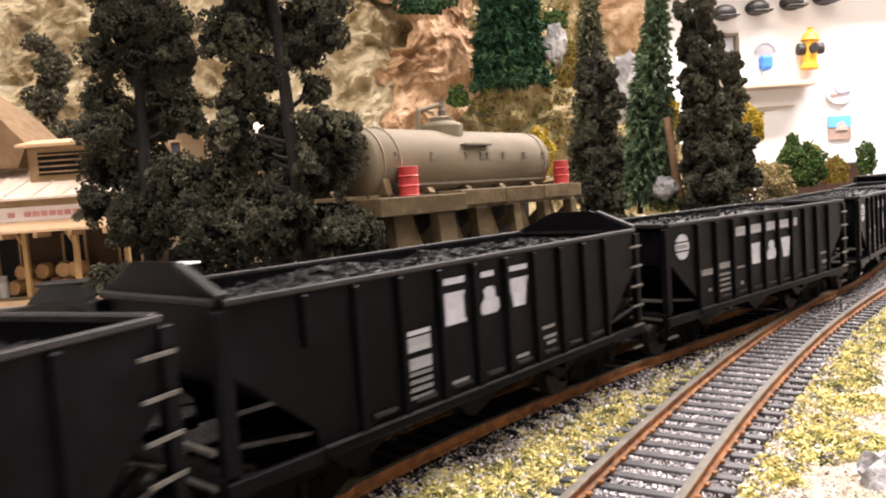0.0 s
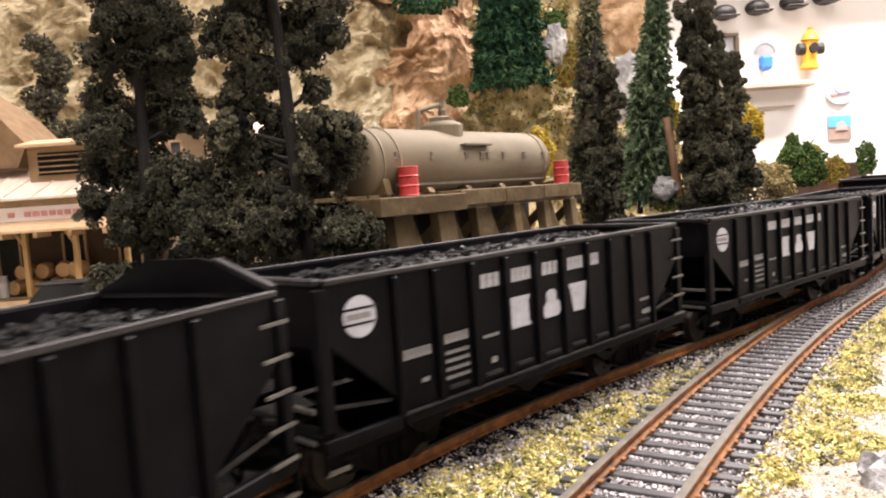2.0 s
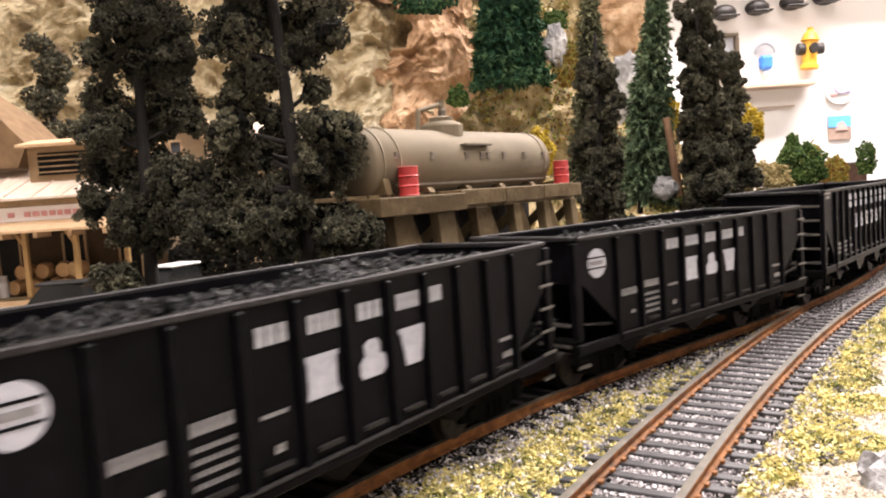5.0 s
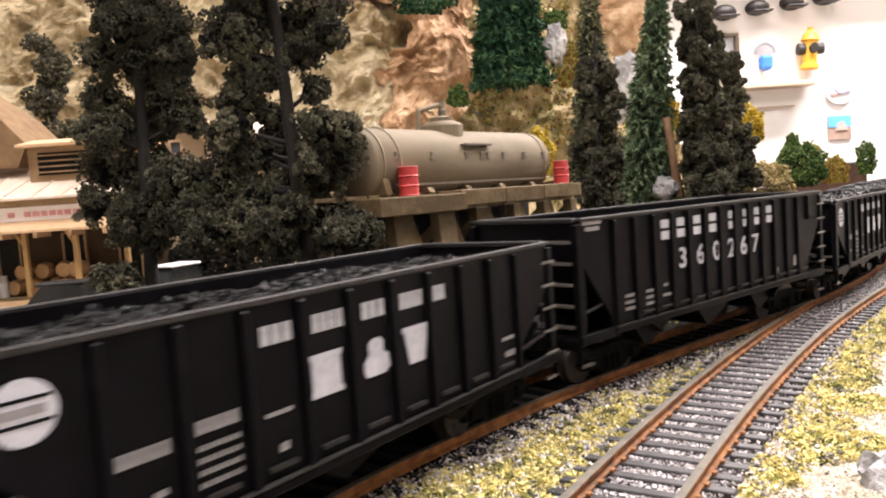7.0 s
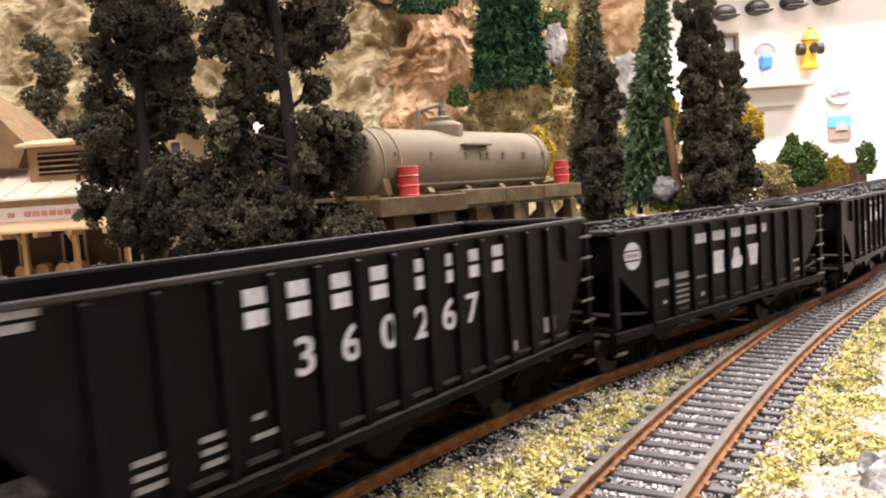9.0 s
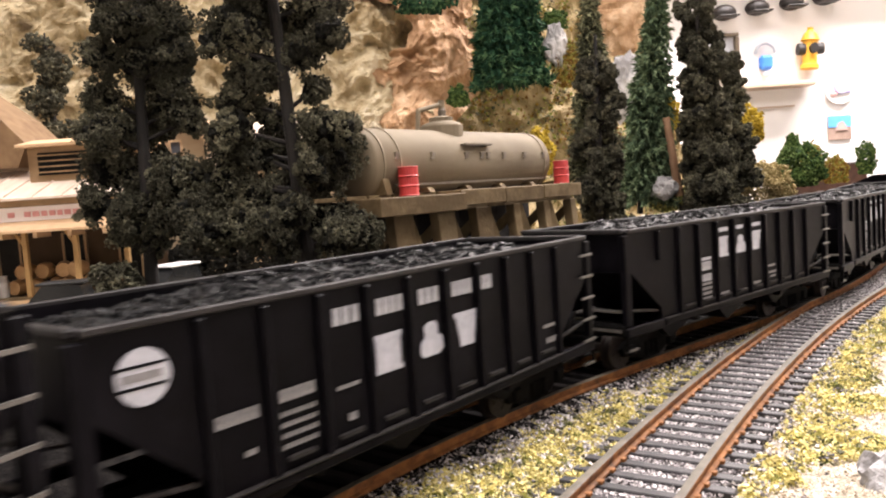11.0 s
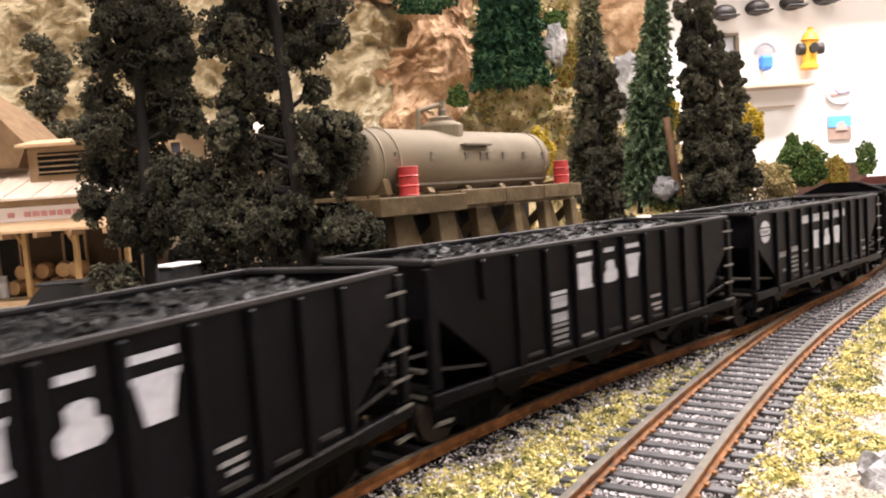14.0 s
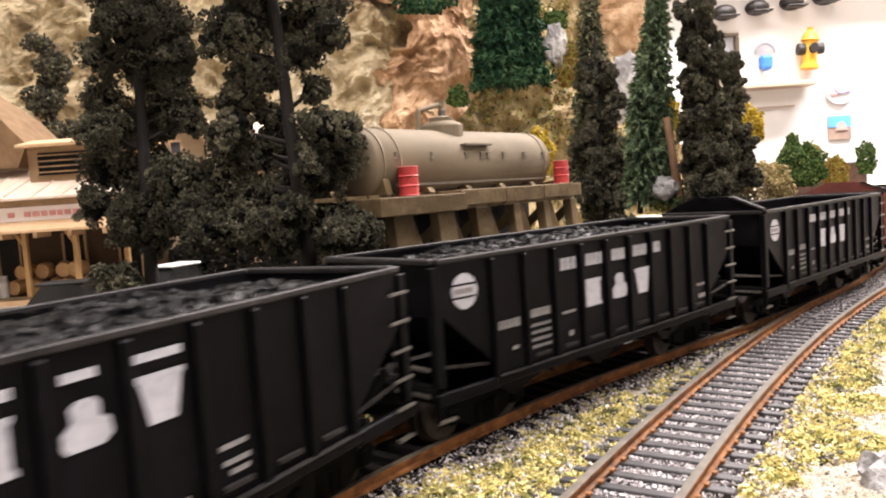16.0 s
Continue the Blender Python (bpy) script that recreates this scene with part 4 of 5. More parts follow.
def lobed_pine(name, at, label, lobes, height, trunk_r, lean, seed, mat="foam_dark", swell=1.07, per_lobe=62, bit=0.00036, deep=0.75, group="dark foam trees", bark="bark"):
    """A foam pine whose crown hangs in lobes (sideways, height, radius in millimetres) about the trunk."""
    rng = np.random.default_rng(seed)
    tree = base(name, pose(*at), label, "tree", group)

    def axis(h):
        return np.array((lean[0] * h, lean[1] * h, h * height))
    bm = bmesh.new()
    for i in range(8):
        add_rod(bm, axis(i / 8), axis((i + 1) / 8), trunk_r * (1 - 0.6 * i / 8), trunk_r * (1 - 0.6 * (i + 1) / 8), 10)
    part("trunk", bm, M[bark], tree)
    full = []
    for x, z, r in lobes:
        x, z, r = x / 1000, z / 1000, r * swell / 1000
        a = axis(max(0.0, z - 0.006) / height)
        y = rng.uniform(-0.9, 0.9) * 0.012 * deep
        full.append((x, y, z, r))
        if rng.random() < 0.45:
            full.append((a[0] + (a[0] - x) * rng.uniform(-0.6, 0.8), rng.uniform(0.010, 0.022) * deep, z + rng.uniform(-0.006, 0.006), r))
        part("limb", rod(a, (x, y, z), trunk_r * 0.3, trunk_r * 0.12, 6), M[bark], tree)
    pts = foam_points(rng, full, per_lobe, bit)
    part("crown", bits_mesh("crown", pts, bit * rng.uniform(0.5, 1.5, len(pts)), M[mat], rng, crude=True), None, tree)
    # near-black cores give the crown its inner shade
    part("inner_crown", lobe_cores(full), M["foam_shade"], tree)
    return tree


def column_lobes(seed, height, radius_at, n=26, start=0.06):
    rng = np.random.default_rng(seed)
    out = []
    for k in range(n):
        h = start + (1 - start) * (k + rng.random() * 0.6) / n
        r = radius_at(h)
        out.append((rng.uniform(-0.75, 0.75) * r * 1000, h * height * 1000, r * rng.uniform(0.35, 0.6) * 1000))
    return out


def needle_fir(name, at, height, radius, label, seed, mat="foam_fir", tiers=42, group="needle firs", bark="bark", lean=(0, 0), needle=0.0042):
    """A bottle-brush fir: drooping twigs in tiers, each set with thin needles."""
    rng = np.random.default_rng(seed)
    tree = base(name, pose(*at), label, "tree", group)
    part("trunk", rod((0, 0, 0), (lean[0], lean[1], height * 0.98), radius * 0.09, radius * 0.02, 8), M[bark], tree)
    vs = []
    for k in range(tiers):
        h = 0.08 + 0.92 * k / tiers
        r = radius * (1.03 - h) * rng.uniform(0.85, 1.1)
        m = max(8, int(21 * (1.1 - h)))
        for j in range(m):
            a = 2 * pi * (j + rng.random()) / m
            rr = r * rng.uniform(0.7, 1.1)
            n = max(8, int(32 * rr / radius) + 6)
            t = rng.random(n) ** 0.7
            px = np.stack([cos(a) * rr * t + lean[0] * h, sin(a) * rr * t + lean[1] * h, h * height - 0.42 * rr * t + rng.normal(0, 0.0006, n)], 1)
            d = rng.normal(size=(n, 3)) * 0.6 + np.array((cos(a) * 0.7, sin(a) * 0.7, -0.55))
            d /= np.linalg.norm(d, axis=1, keepdims=True)
            side = np.cross(d, rng.normal(size=(n, 3)))
            side /= np.linalg.norm(side, axis=1, keepdims=True)
            ln = needle * rng.uniform(0.6, 1.2, (n, 1))
            wd = needle * 0.20
            up = np.cross(d, side)
            vs.append(np.stack([px - side * wd, px + side * wd, px + up * wd * 1.5, px + d * ln], 1))
    v = np.concatenate(vs)
    f = np.array([(0, 1, 3), (1, 2, 3), (2, 0, 3), (0, 2, 1)])
    faces = (f[None] + 4 * np.arange(len(v))[:, None, None]).reshape(-1, 3)
    part("crown", tri_mesh("crown", v.reshape(-1, 3), faces, M[mat]), None, tree)
    return tree


def foam_bush(name, at, size, label, seed, mat, n=1500, bit=0.0009, group="foam bushes"):
    rng = np.random.default_rng(seed)
    v = rng.normal(size=(n, 3))
    v /= np.linalg.norm(v, axis=1, keepdims=True)
    lump = np.array([0.75 + 0.45 * noise.noise(Vector(p) * 2.2 + Vector((seed, 0, 0))) for p in v])
    pts = v * lump[:, None] * rng.uniform(0.6, 1, (n, 1)) ** 0.4 * np.array(size)
    pts[:, 2] = np.abs(pts[:, 2] + size[2] * 0.5)
    me = bits_mesh("foliage", pts, bit * rng.uniform(0.5, 1.4, n), M[mat], rng)
    ob = new(name, me)
    ob.matrix_basis = pose(*at)
    return tagged(ob, label, "bush", group)


# added row of near-black clumps in place of the shade below the house
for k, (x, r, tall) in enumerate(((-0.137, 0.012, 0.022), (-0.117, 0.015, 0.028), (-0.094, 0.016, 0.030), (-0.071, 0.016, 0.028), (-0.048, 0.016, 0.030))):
    foam_bush("foam_shrub", (x, 0.385, 0.006), (r, 0.009, tall), "added dark foam row standing in for shade before the cream house", 80 + k, "foam_shade", 1800, 0.0012)

PINE_A = [(16.0, 61.0, 8.5), (17.5, 48.0, 8.0), (6.9, 135.0, 14.3), (1.8, 116.3, 11.4), (12.9, 111.7, 10.5), (-6.7, 103.5, 8.6), (6.6, 102.6, 11.4), (18.0, 101.8, 6.7), (-9.5, 90.4, 7.6), (13.2, 86.9, 9.5), (17.6, 81.9, 5.3), (-8.4, 78.9, 9.1), (-15.9, 80.3, 4.8), (-1.6, 80.3, 6.7), (-13.0, 67.8, 8.8), (-1.7, 65.1, 8.6), (9.5, 61.5, 8.0), (-13.7, 56.4, 7.6), (-2.6, 51.8, 9.5), (10.7, 50.9, 7.6), (-10.7, 44.8, 5.3), (2.5, 42.9, 6.7), (9.9, 151.9, 11.4)]
PINE_B = [(15.5, 41.5, 7.0), (8.0, 40.0, 7.6), (-8.0, 41.0, 6.5), (-35.5, 62.0, 7.0), (-36.5, 50.0, 8.0), (-18.1, 126.3, 12.5), (-3.7, 127.1, 10.7), (8.1, 115.5, 9.9), (-17.6, 106.5, 10.7), (10.8, 102.8, 6.8), (-25.1, 101.7, 5.0), (1.5, 98.1, 7.2), (-14.9, 93.8, 10.4), (-20.9, 85.3, 8.1), (4.4, 87.2, 5.9), (-21.5, 76.4, 8.2), (-10.5, 79.2, 6.4), (-25.4, 71.3, 8.1), (-15.8, 67.9, 7.5), (5.3, 74.6, 8.6), (12.5, 74.1, 5.9), (8.2, 63.6, 8.2), (2.7, 62.2, 5.9), (-26.1, 60.6, 9.0), (-17.4, 56.4, 8.1), (-31.0, 55.5, 5.9), (-23.5, 46.1, 10.7), (-32.6, 44.9, 8.1), (-12.8, 45.4, 7.2), (-3.5, 50.1, 7.5), (3.4, 46.1, 8.1), (14.0, 43.6, 7.2), (-2.6, 143.1, 12.5)]
lobed_pine("foam_tree", (-0.100, 0.250, 0.0), "tall dark green foam pine beside the depot", PINE_A, 0.175, 0.0026, (0.006, 0), 3)
lobed_pine("foam_tree", (-0.041, 0.235, 0.0), "tall dark green foam pine with a leaning bare trunk", PINE_B, 0.180, 0.0028, (-0.010, 0), 12)
foam_bush("foam_shrub", (-0.1085, 0.246, 0.0255), (0.0100, 0.008, 0.0085), "dark grey green foam shrub", 31, "foam_dark", 1800, 0.0007)
# two low shrubs added to darken the shaded gap behind the pines
foam_bush("foam_shrub", (-0.062, 0.262, 0.006), (0.022, 0.008, 0.016), "dark green foam shrub added for the shade between the pines", 33, "foam_dark", 3500, 0.0007)
foam_bush("foam_shrub", (-0.030, 0.262, 0.006), (0.016, 0.008, 0.018), "dark green foam shrub added for the shade at the foot of the pine", 32, "foam_dark", 3000, 0.0007)

lobed_pine("foam_tree", (0.0925, 0.425, 0.005), "dark tapering foam spruce beside the tank", column_lobes(41, 0.118, lambda h: 0.0170 - 0.0065 * h, 46, 0.18), 0.13, 0.0022, (0.001, 0), 41, swell=1.0, per_lobe=42, bit=0.00066, deep=1.2)
needle_fir("needle_fir", (0.0935, 0.445, 0.050), 0.150, 0.0160, "dark olive needle fir behind the spruce", 40, "foam_olive", lean=(0.003, 0), needle=0.0044)
needle_fir("needle_fir", (0.1300, 0.485, 0.030), 0.186, 0.0225, "grey green needle fir on the slope", 42, lean=(0.024, 0), needle=0.0048)
lobed_pine("foam_tree", (0.1640, 0.45, 0.005), "dark columnar foam spruce by the line", column_lobes(43, 0.154, lambda h: 0.0200 - 0.0115 * h, 100, 0.14), 0.155, 0.0024, (-0.004, 0), 43, swell=1.0, per_lobe=42, bit=0.00066, deep=1.2)
lobed_pine("foam_tree", (0.2005, 0.50, 0.018), "slim dark foam spruce", column_lobes(44, 0.113, lambda h: 0.0175 - 0.0140 * h, 64, 0.22), 0.113, 0.0012, (0.0, 0), 44, swell=1.0, per_lobe=42, bit=0.00066)
needle_fir("needle_fir", (0.054, 0.590, 0.130), 0.16, 0.024, "bright green needle fir on the hillside", 45, "foam_green", 30, needle=0.0065)
needle_fir("needle_fir", (0.074, 0.600, 0.132), 0.17, 0.022, "bright green needle fir on the hillside", 46, "foam_green", 30, needle=0.0065)
foam_bush("foam_bush", (0.000, 0.575, 0.190), (0.026, 0.015, 0.020), "dark green foam bush on the cliff", 47, "foam_green", 1500, 0.0014)
foam_tree("foam_tree", (-0.253, 0.50, 0.105), 0.070, "small dark foam tree on the cliff", lambda h: 0.014, 48, clumps=30, bits=3000, bit=0.0012, start=0.05, clump=0.008)
foam_bush("foam_bush", (0.290, 0.60, 0.0385), (0.0275, 0.020, 0.0245), "round green foam bush", 51, "foam_bush", 5000, 0.0011)
foam_bush("foam_bush", (0.235, 0.56, 0.075), (0.014, 0.012, 0.020), "yellow foam shrub behind the spruce", 52, "foam_yellow", 1800, 0.0011)
foam_bush("foam_bush", (0.232, 0.53, 0.024), (0.023, 0.02, 0.027), "tan foam mound beside the line", 53, "foam_tan", 3500, 0.0011)


for k, (p, size, mat, text) in enumerate((
        ((0.332, 0.66, 0.046), (0.012, 0.010, 0.022), "foam_autumn", "small autumn-coloured foam tree at the layout's edge"),
        ((0.352, 0.66, 0.038), (0.014, 0.010, 0.018), "foam_autumn", "low rust and green foam shrub"),
        ((0.380, 0.66, 0.044), (0.010, 0.008, 0.022), "foam_bush", "small green and yellow foam shrub"),
        ((0.308, 0.645, 0.062), (0.008, 0.008, 0.016), "foam_bush", "small pointed green foam shrub"),
        ((0.1545, 0.50, 0.084), (0.013, 0.010, 0.016), "foam_yellow", "yellow flowering foam shrub on the slope"),
        ((0.112, 0.60, 0.130), (0.018, 0.010, 0.026), "foam_autumn", "olive and yellow foam scrub on the hillside"),
        ((0.073, 0.52, 0.060), (0.012, 0.010, 0.026), "foam_yellow", "ochre foam scrub behind the tank"),
        ((0.104, 0.62, 0.180), (0.012, 0.010, 0.012), "foam_bush", "green foam bush on the rocks"),
        ((0.020, 0.595, 0.120), (0.010, 0.008, 0.012), "foam_bush", "green foam tuft below the red bank"),
        ((0.160, 0.50, 0.030), (0.022, 0.014, 0.012), "turf_green", "low olive turf mound between the firs"))):
    foam_bush("foam_shrub" if k % 2 else "foam_bush", p, size, text, 60 + k, mat, 1300, 0.0010)


def rock(at, size, label, seed, mat="rock_grey"):
    bm = bmesh.new()
    made = bmesh.ops.create_icosphere(bm, subdivisions=4, radius=1.0)["verts"]
    for v in made:
        d = v.co.copy()
        k = 0.8 + 0.35 * noise.noise(d * 1.3 + Vector((seed, 0, 0))) + 0.18 * noise.ridged_multi_fractal(d * 2.4 + Vector((seed, 1, 0)), 1.0, 2.0, 4, 0.9, 2.0)
        v.co = Vector((d.x * size[0], d.y * size[1], d.z * size[2])) * k
    ob = part("rock", bm, M[mat], m=pose(*at))
    return tagged(ob, label, "rock", "grey rocks")


rock((0.1000, 0.60, 0.164), (0.009, 0.008, 0.019), "pale grey craggy rock on the hillside", 2)
rock((0.1435, 0.56, 0.122), (0.014, 0.010, 0.024), "blue-grey craggy rock between the firs", 5)
rock((0.1415, 0.468, 0.046), (0.008, 0.006, 0.007), "small grey boulder beside the spruce", 8)
rock((0.157, 0.62, 0.186), (0.026, 0.012, 0.030), "tan craggy rock high on the hillside", 14, "rock_red")
rock((0.0760, 0.1225, -0.006), (0.008, 0.010, 0.010), "grey rock at the edge of the plaster bank", 11)
log = part("bare_trunk", rod((0, 0, 0), (-0.0065, 0, 0.050), 0.0030, 0.0022, 9), M["bark_pale"], m=pose(0.1525, 0.472, 0.040))
tagged(log, "bare reddish brown tree trunk among the firs", "tree trunk")


# ---------------- oil tank on its timber stand ----------------
AX = Vector((0.643, 0.766, 0)).normalized()
TANK_M = Matrix.Translation((0.0087, 0.303, 0)) @ Matrix.Rotation(math.atan2(AX.y, AX.x), 4, "Z")      # x along the tank, -y towards the line


def build_tank():
    r, half, zc = 0.0131, 0.0550, 0.0634
    tank = base("oil_tank", TANK_M @ pose(-0.0055, 0, 0), "horizontal tan oil tank with filling dome", "storage tank")
    prof = [(0.0, -half - 0.0035), (r * 0.45, -half - 0.0030), (r * 0.8, -half - 0.0016), (r * 0.96, -half), (r, -half + 0.001), (r, half - 0.001), (r * 0.96, half), (r * 0.8, half + 0.0016), (r * 0.45, half + 0.003), (0.0, half + 0.0035)]
    shell = lathe([(max(a, 0.0002), b) for a, b in prof], 40)
    part("shell", shell, M["tank"], tank, m=Matrix.Translation((0, 0, zc)) @ Matrix.Rotation(pi / 2, 4, "Y"), smooth=True)
    for x in (-half + 0.004, -half + 0.012, half - 0.005):
        part("band", lathe([(r + 0.0001, -0.0005), (r + 0.0004, -0.0004), (r + 0.0004, 0.0004), (r + 0.0001, 0.0005)], 40, False), M["tank"], tank, m=Matrix.Translation((x, 0, zc)) @ Matrix.Rotation(pi / 2, 4, "Y"))
    dome = part("dome", lathe([(0.0085, -0.004), (0.0085, 0.0016), (0.0078, 0.0025), (0.006, 0.0032), (0.0048, 0.0036), (0.0048, 0.0050), (0.003, 0.0056), (0.0008, 0.0058)], 28), M["tank"], tank, m=pose(-0.0040, 0, zc + r), smooth=False)
    part("hatch", lathe([(0.0016, 0), (0.0016, 0.003), (0.0009, 0.0042)], 12), M["tank_fitting"], dome, m=pose(0.001, 0, 0.0050))
    pipe = bmesh.new()
    add_rod(pipe, (-0.0030, 0, zc + r + 0.0105), (-0.0160, 0.001, zc + r + 0.0075), 0.0009)
    add_rod(pipe, (-0.0160, 0.001, zc + r + 0.0079), (-0.0175, 0.001, zc + r - 0.004), 0.0009)
    add_rod(pipe, (-0.0030, 0, zc + r + 0.006), (-0.0030, 0, zc + r + 0.0120), 0.0012)
    part("filler_pipe", pipe, M["tank"], tank)
    part("walkway", box(-0.007, 0.010, -r - 0.0010, -r + 0.004, zc + 0.0062, zc + 0.0069), M["tank_fitting"], tank)
    for x in (-0.045, -0.026, -0.006, 0.004, 0.008, 0.019, 0.034, 0.049):
        fit = bmesh.new()
        add_box(fit, x - 0.0008, x + 0.0008, -r - 0.0004, -r + 0.0006, zc + 0.0012, zc + 0.0036)
        add_rod(fit, (x - 0.0012, -r - 0.0002, zc + 0.0012), (x + 0.0014, -r - 0.0002, zc + 0.0034), 0.0003, seg=6)
        part("bracket", fit, M["tank_fitting"], tank)
    part("lower_flange", box(-half + 0.01, half - 0.004, -r + 0.0010, -r + 0.0022, zc - 0.0080, zc - 0.0072), M["tank_fitting"], tank)

    stand = base("timber_stand", TANK_M, "tan timber trestle that carries the oil tank", "trestle")
    z = 0.0512
    part("front_beam", box(-0.0600, 0.0560, -0.0190, -0.0160, z - 0.0055, z), M["timber"], stand)
    part("back_beam", box(-0.0850, 0.0560, 0.0130, 0.0160, z - 0.0055, z), M["timber"], stand)
    for k in range(12):
        x = -0.0865 + 0.0119 * k
        part("deck_plank", box(x, x + 0.0108, -0.0108 if x < -0.030 else -0.0195 - 0.0012 * (k % 2), 0.0165, z + 0.0002, z + 0.0016, 0.0002), M["timber"], stand)
    # boards added behind the posts to make the shade under the deck
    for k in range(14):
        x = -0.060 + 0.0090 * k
        part("back_board", box(x, x + 0.0087, 0.0105, 0.0125, 0.004, z - 0.0002), M["timber_shade"], stand, m=pose(0, 0, 0))
    part("fascia_board", box(-0.0276, 0.0000, -0.0224, -0.0209, z - 0.0042, z + 0.0015, 0.0002), M["timber"], stand)
    part("fascia_board", box(0.0004, 0.0280, -0.0222, -0.0209, z - 0.0044, z + 0.0014, 0.0002), M["timber"], stand)
    part("fascia_board", box(0.0284, 0.0590, -0.0224, -0.0209, z - 0.0040, z + 0.0015, 0.0002), M["timber"], stand)
    part("drum_ledge", box(-0.0720, -0.0280, -0.0250, -0.0112, 0.0455, 0.0517, 0.0003), M["timber"], stand)
    for k in range(6):
        x = -0.056 + 0.0224 * k
        part("saddle", prism([(-0.0140, z + 0.0016), (-0.0125, z + (0.0070 if k == 0 else 0.0032)), (-0.0085, z + 0.0030), (-0.004, z + 0.0020), (0.004, z + 0.0020), (0.0085, z + 0.0030), (0.0125, z + 0.0032), (0.0130, z + 0.0016)], (x - 0.0015, x + 0.0015), axis="x"), M["timber"], stand)
        for y0, y1 in ((-0.0175, -0.0215), (0.0145, 0.0185)):
            part("post", beam((x, y0, z - 0.0055), (x, y1, 0.002), 0.0098 if k < 3 else 0.0046, 0.0042, 0.0003), M["timber"], stand)
        part("sway_brace", beam((x, -0.0185, z - 0.008), (x, 0.015, 0.018), 0.0014, 0.0036), M["timber"], stand)
        if k < 5:
            part("knee_brace", beam((x + 0.002, -0.0180, z - 0.0055), (x + 0.0125, -0.0205, 0.018), 0.0020, 0.0040), M["timber"], stand)

    part("hand_rail", beam((0.0560, -0.0160, 0.0372), (0.0720, -0.0110, 0.0380), 0.0010, 0.0012), M["milk_can"], stand, "grey metal hand rail")
    part("rail_post", beam((0.0700, -0.0115, 0.0380), (0.0725, -0.0110, 0.0040), 0.0012, 0.0012), M["milk_can"], stand)
    part("rail_post", beam((0.0600, -0.0150, 0.0374), (0.0640, -0.0135, 0.0040), 0.0016, 0.0014), M["milk_can"], stand)


build_tank()


def build_drum(p, label):
    d = base("oil_drum", pose(*p), label, "drum", "red oil drums")
    r = 0.0034
    prof = [(r, 0), (r + 0.0002, 0.0002), (r, 0.0005)]
    for zc in (0.0034, 0.0067):
        prof += [(r, zc - 0.0004), (r + 0.0003, zc), (r, zc + 0.0004)]
    prof += [(r, 0.0095), (r + 0.0002, 0.0098), (r, 0.0100), (r - 0.0004, 0.0100), (r - 0.0004, 0.0096)]
    part("shell", lathe(prof, 24), M["drum"], d, smooth=False)
    part("bung", lathe([(0.0006, 0.0094), (0.0006, 0.0099)], 8), M["drum"], d, m=pose(0.0018, 0, 0))
    return d


p1 = TANK_M @ Vector((-0.0490, -0.0165, 0.0518))
p2 = TANK_M @ Vector((0.0525, -0.0163, 0.0529))
build_drum(p1, "red steel oil drum on the trestle's ledge")
build_drum(p2, "red steel oil drum on the end of the deck")
p3 = TANK_M @ Vector((-0.076, 0.004, 0.0529))
build_drum(p3, "red steel oil drum half hidden by the pine")


# ---------------- depot and house ----------------
def barrel_mesh():
    bm = lathe([(0.0030, 0), (0.0036, 0.0025), (0.0038, 0.0045), (0.0036, 0.0065), (0.0030, 0.0090), (0.0026, 0.0090), (0.0026, 0.0086)], 16)
    return mesh_of("barrel", bm, M["barrel_wood"], False)


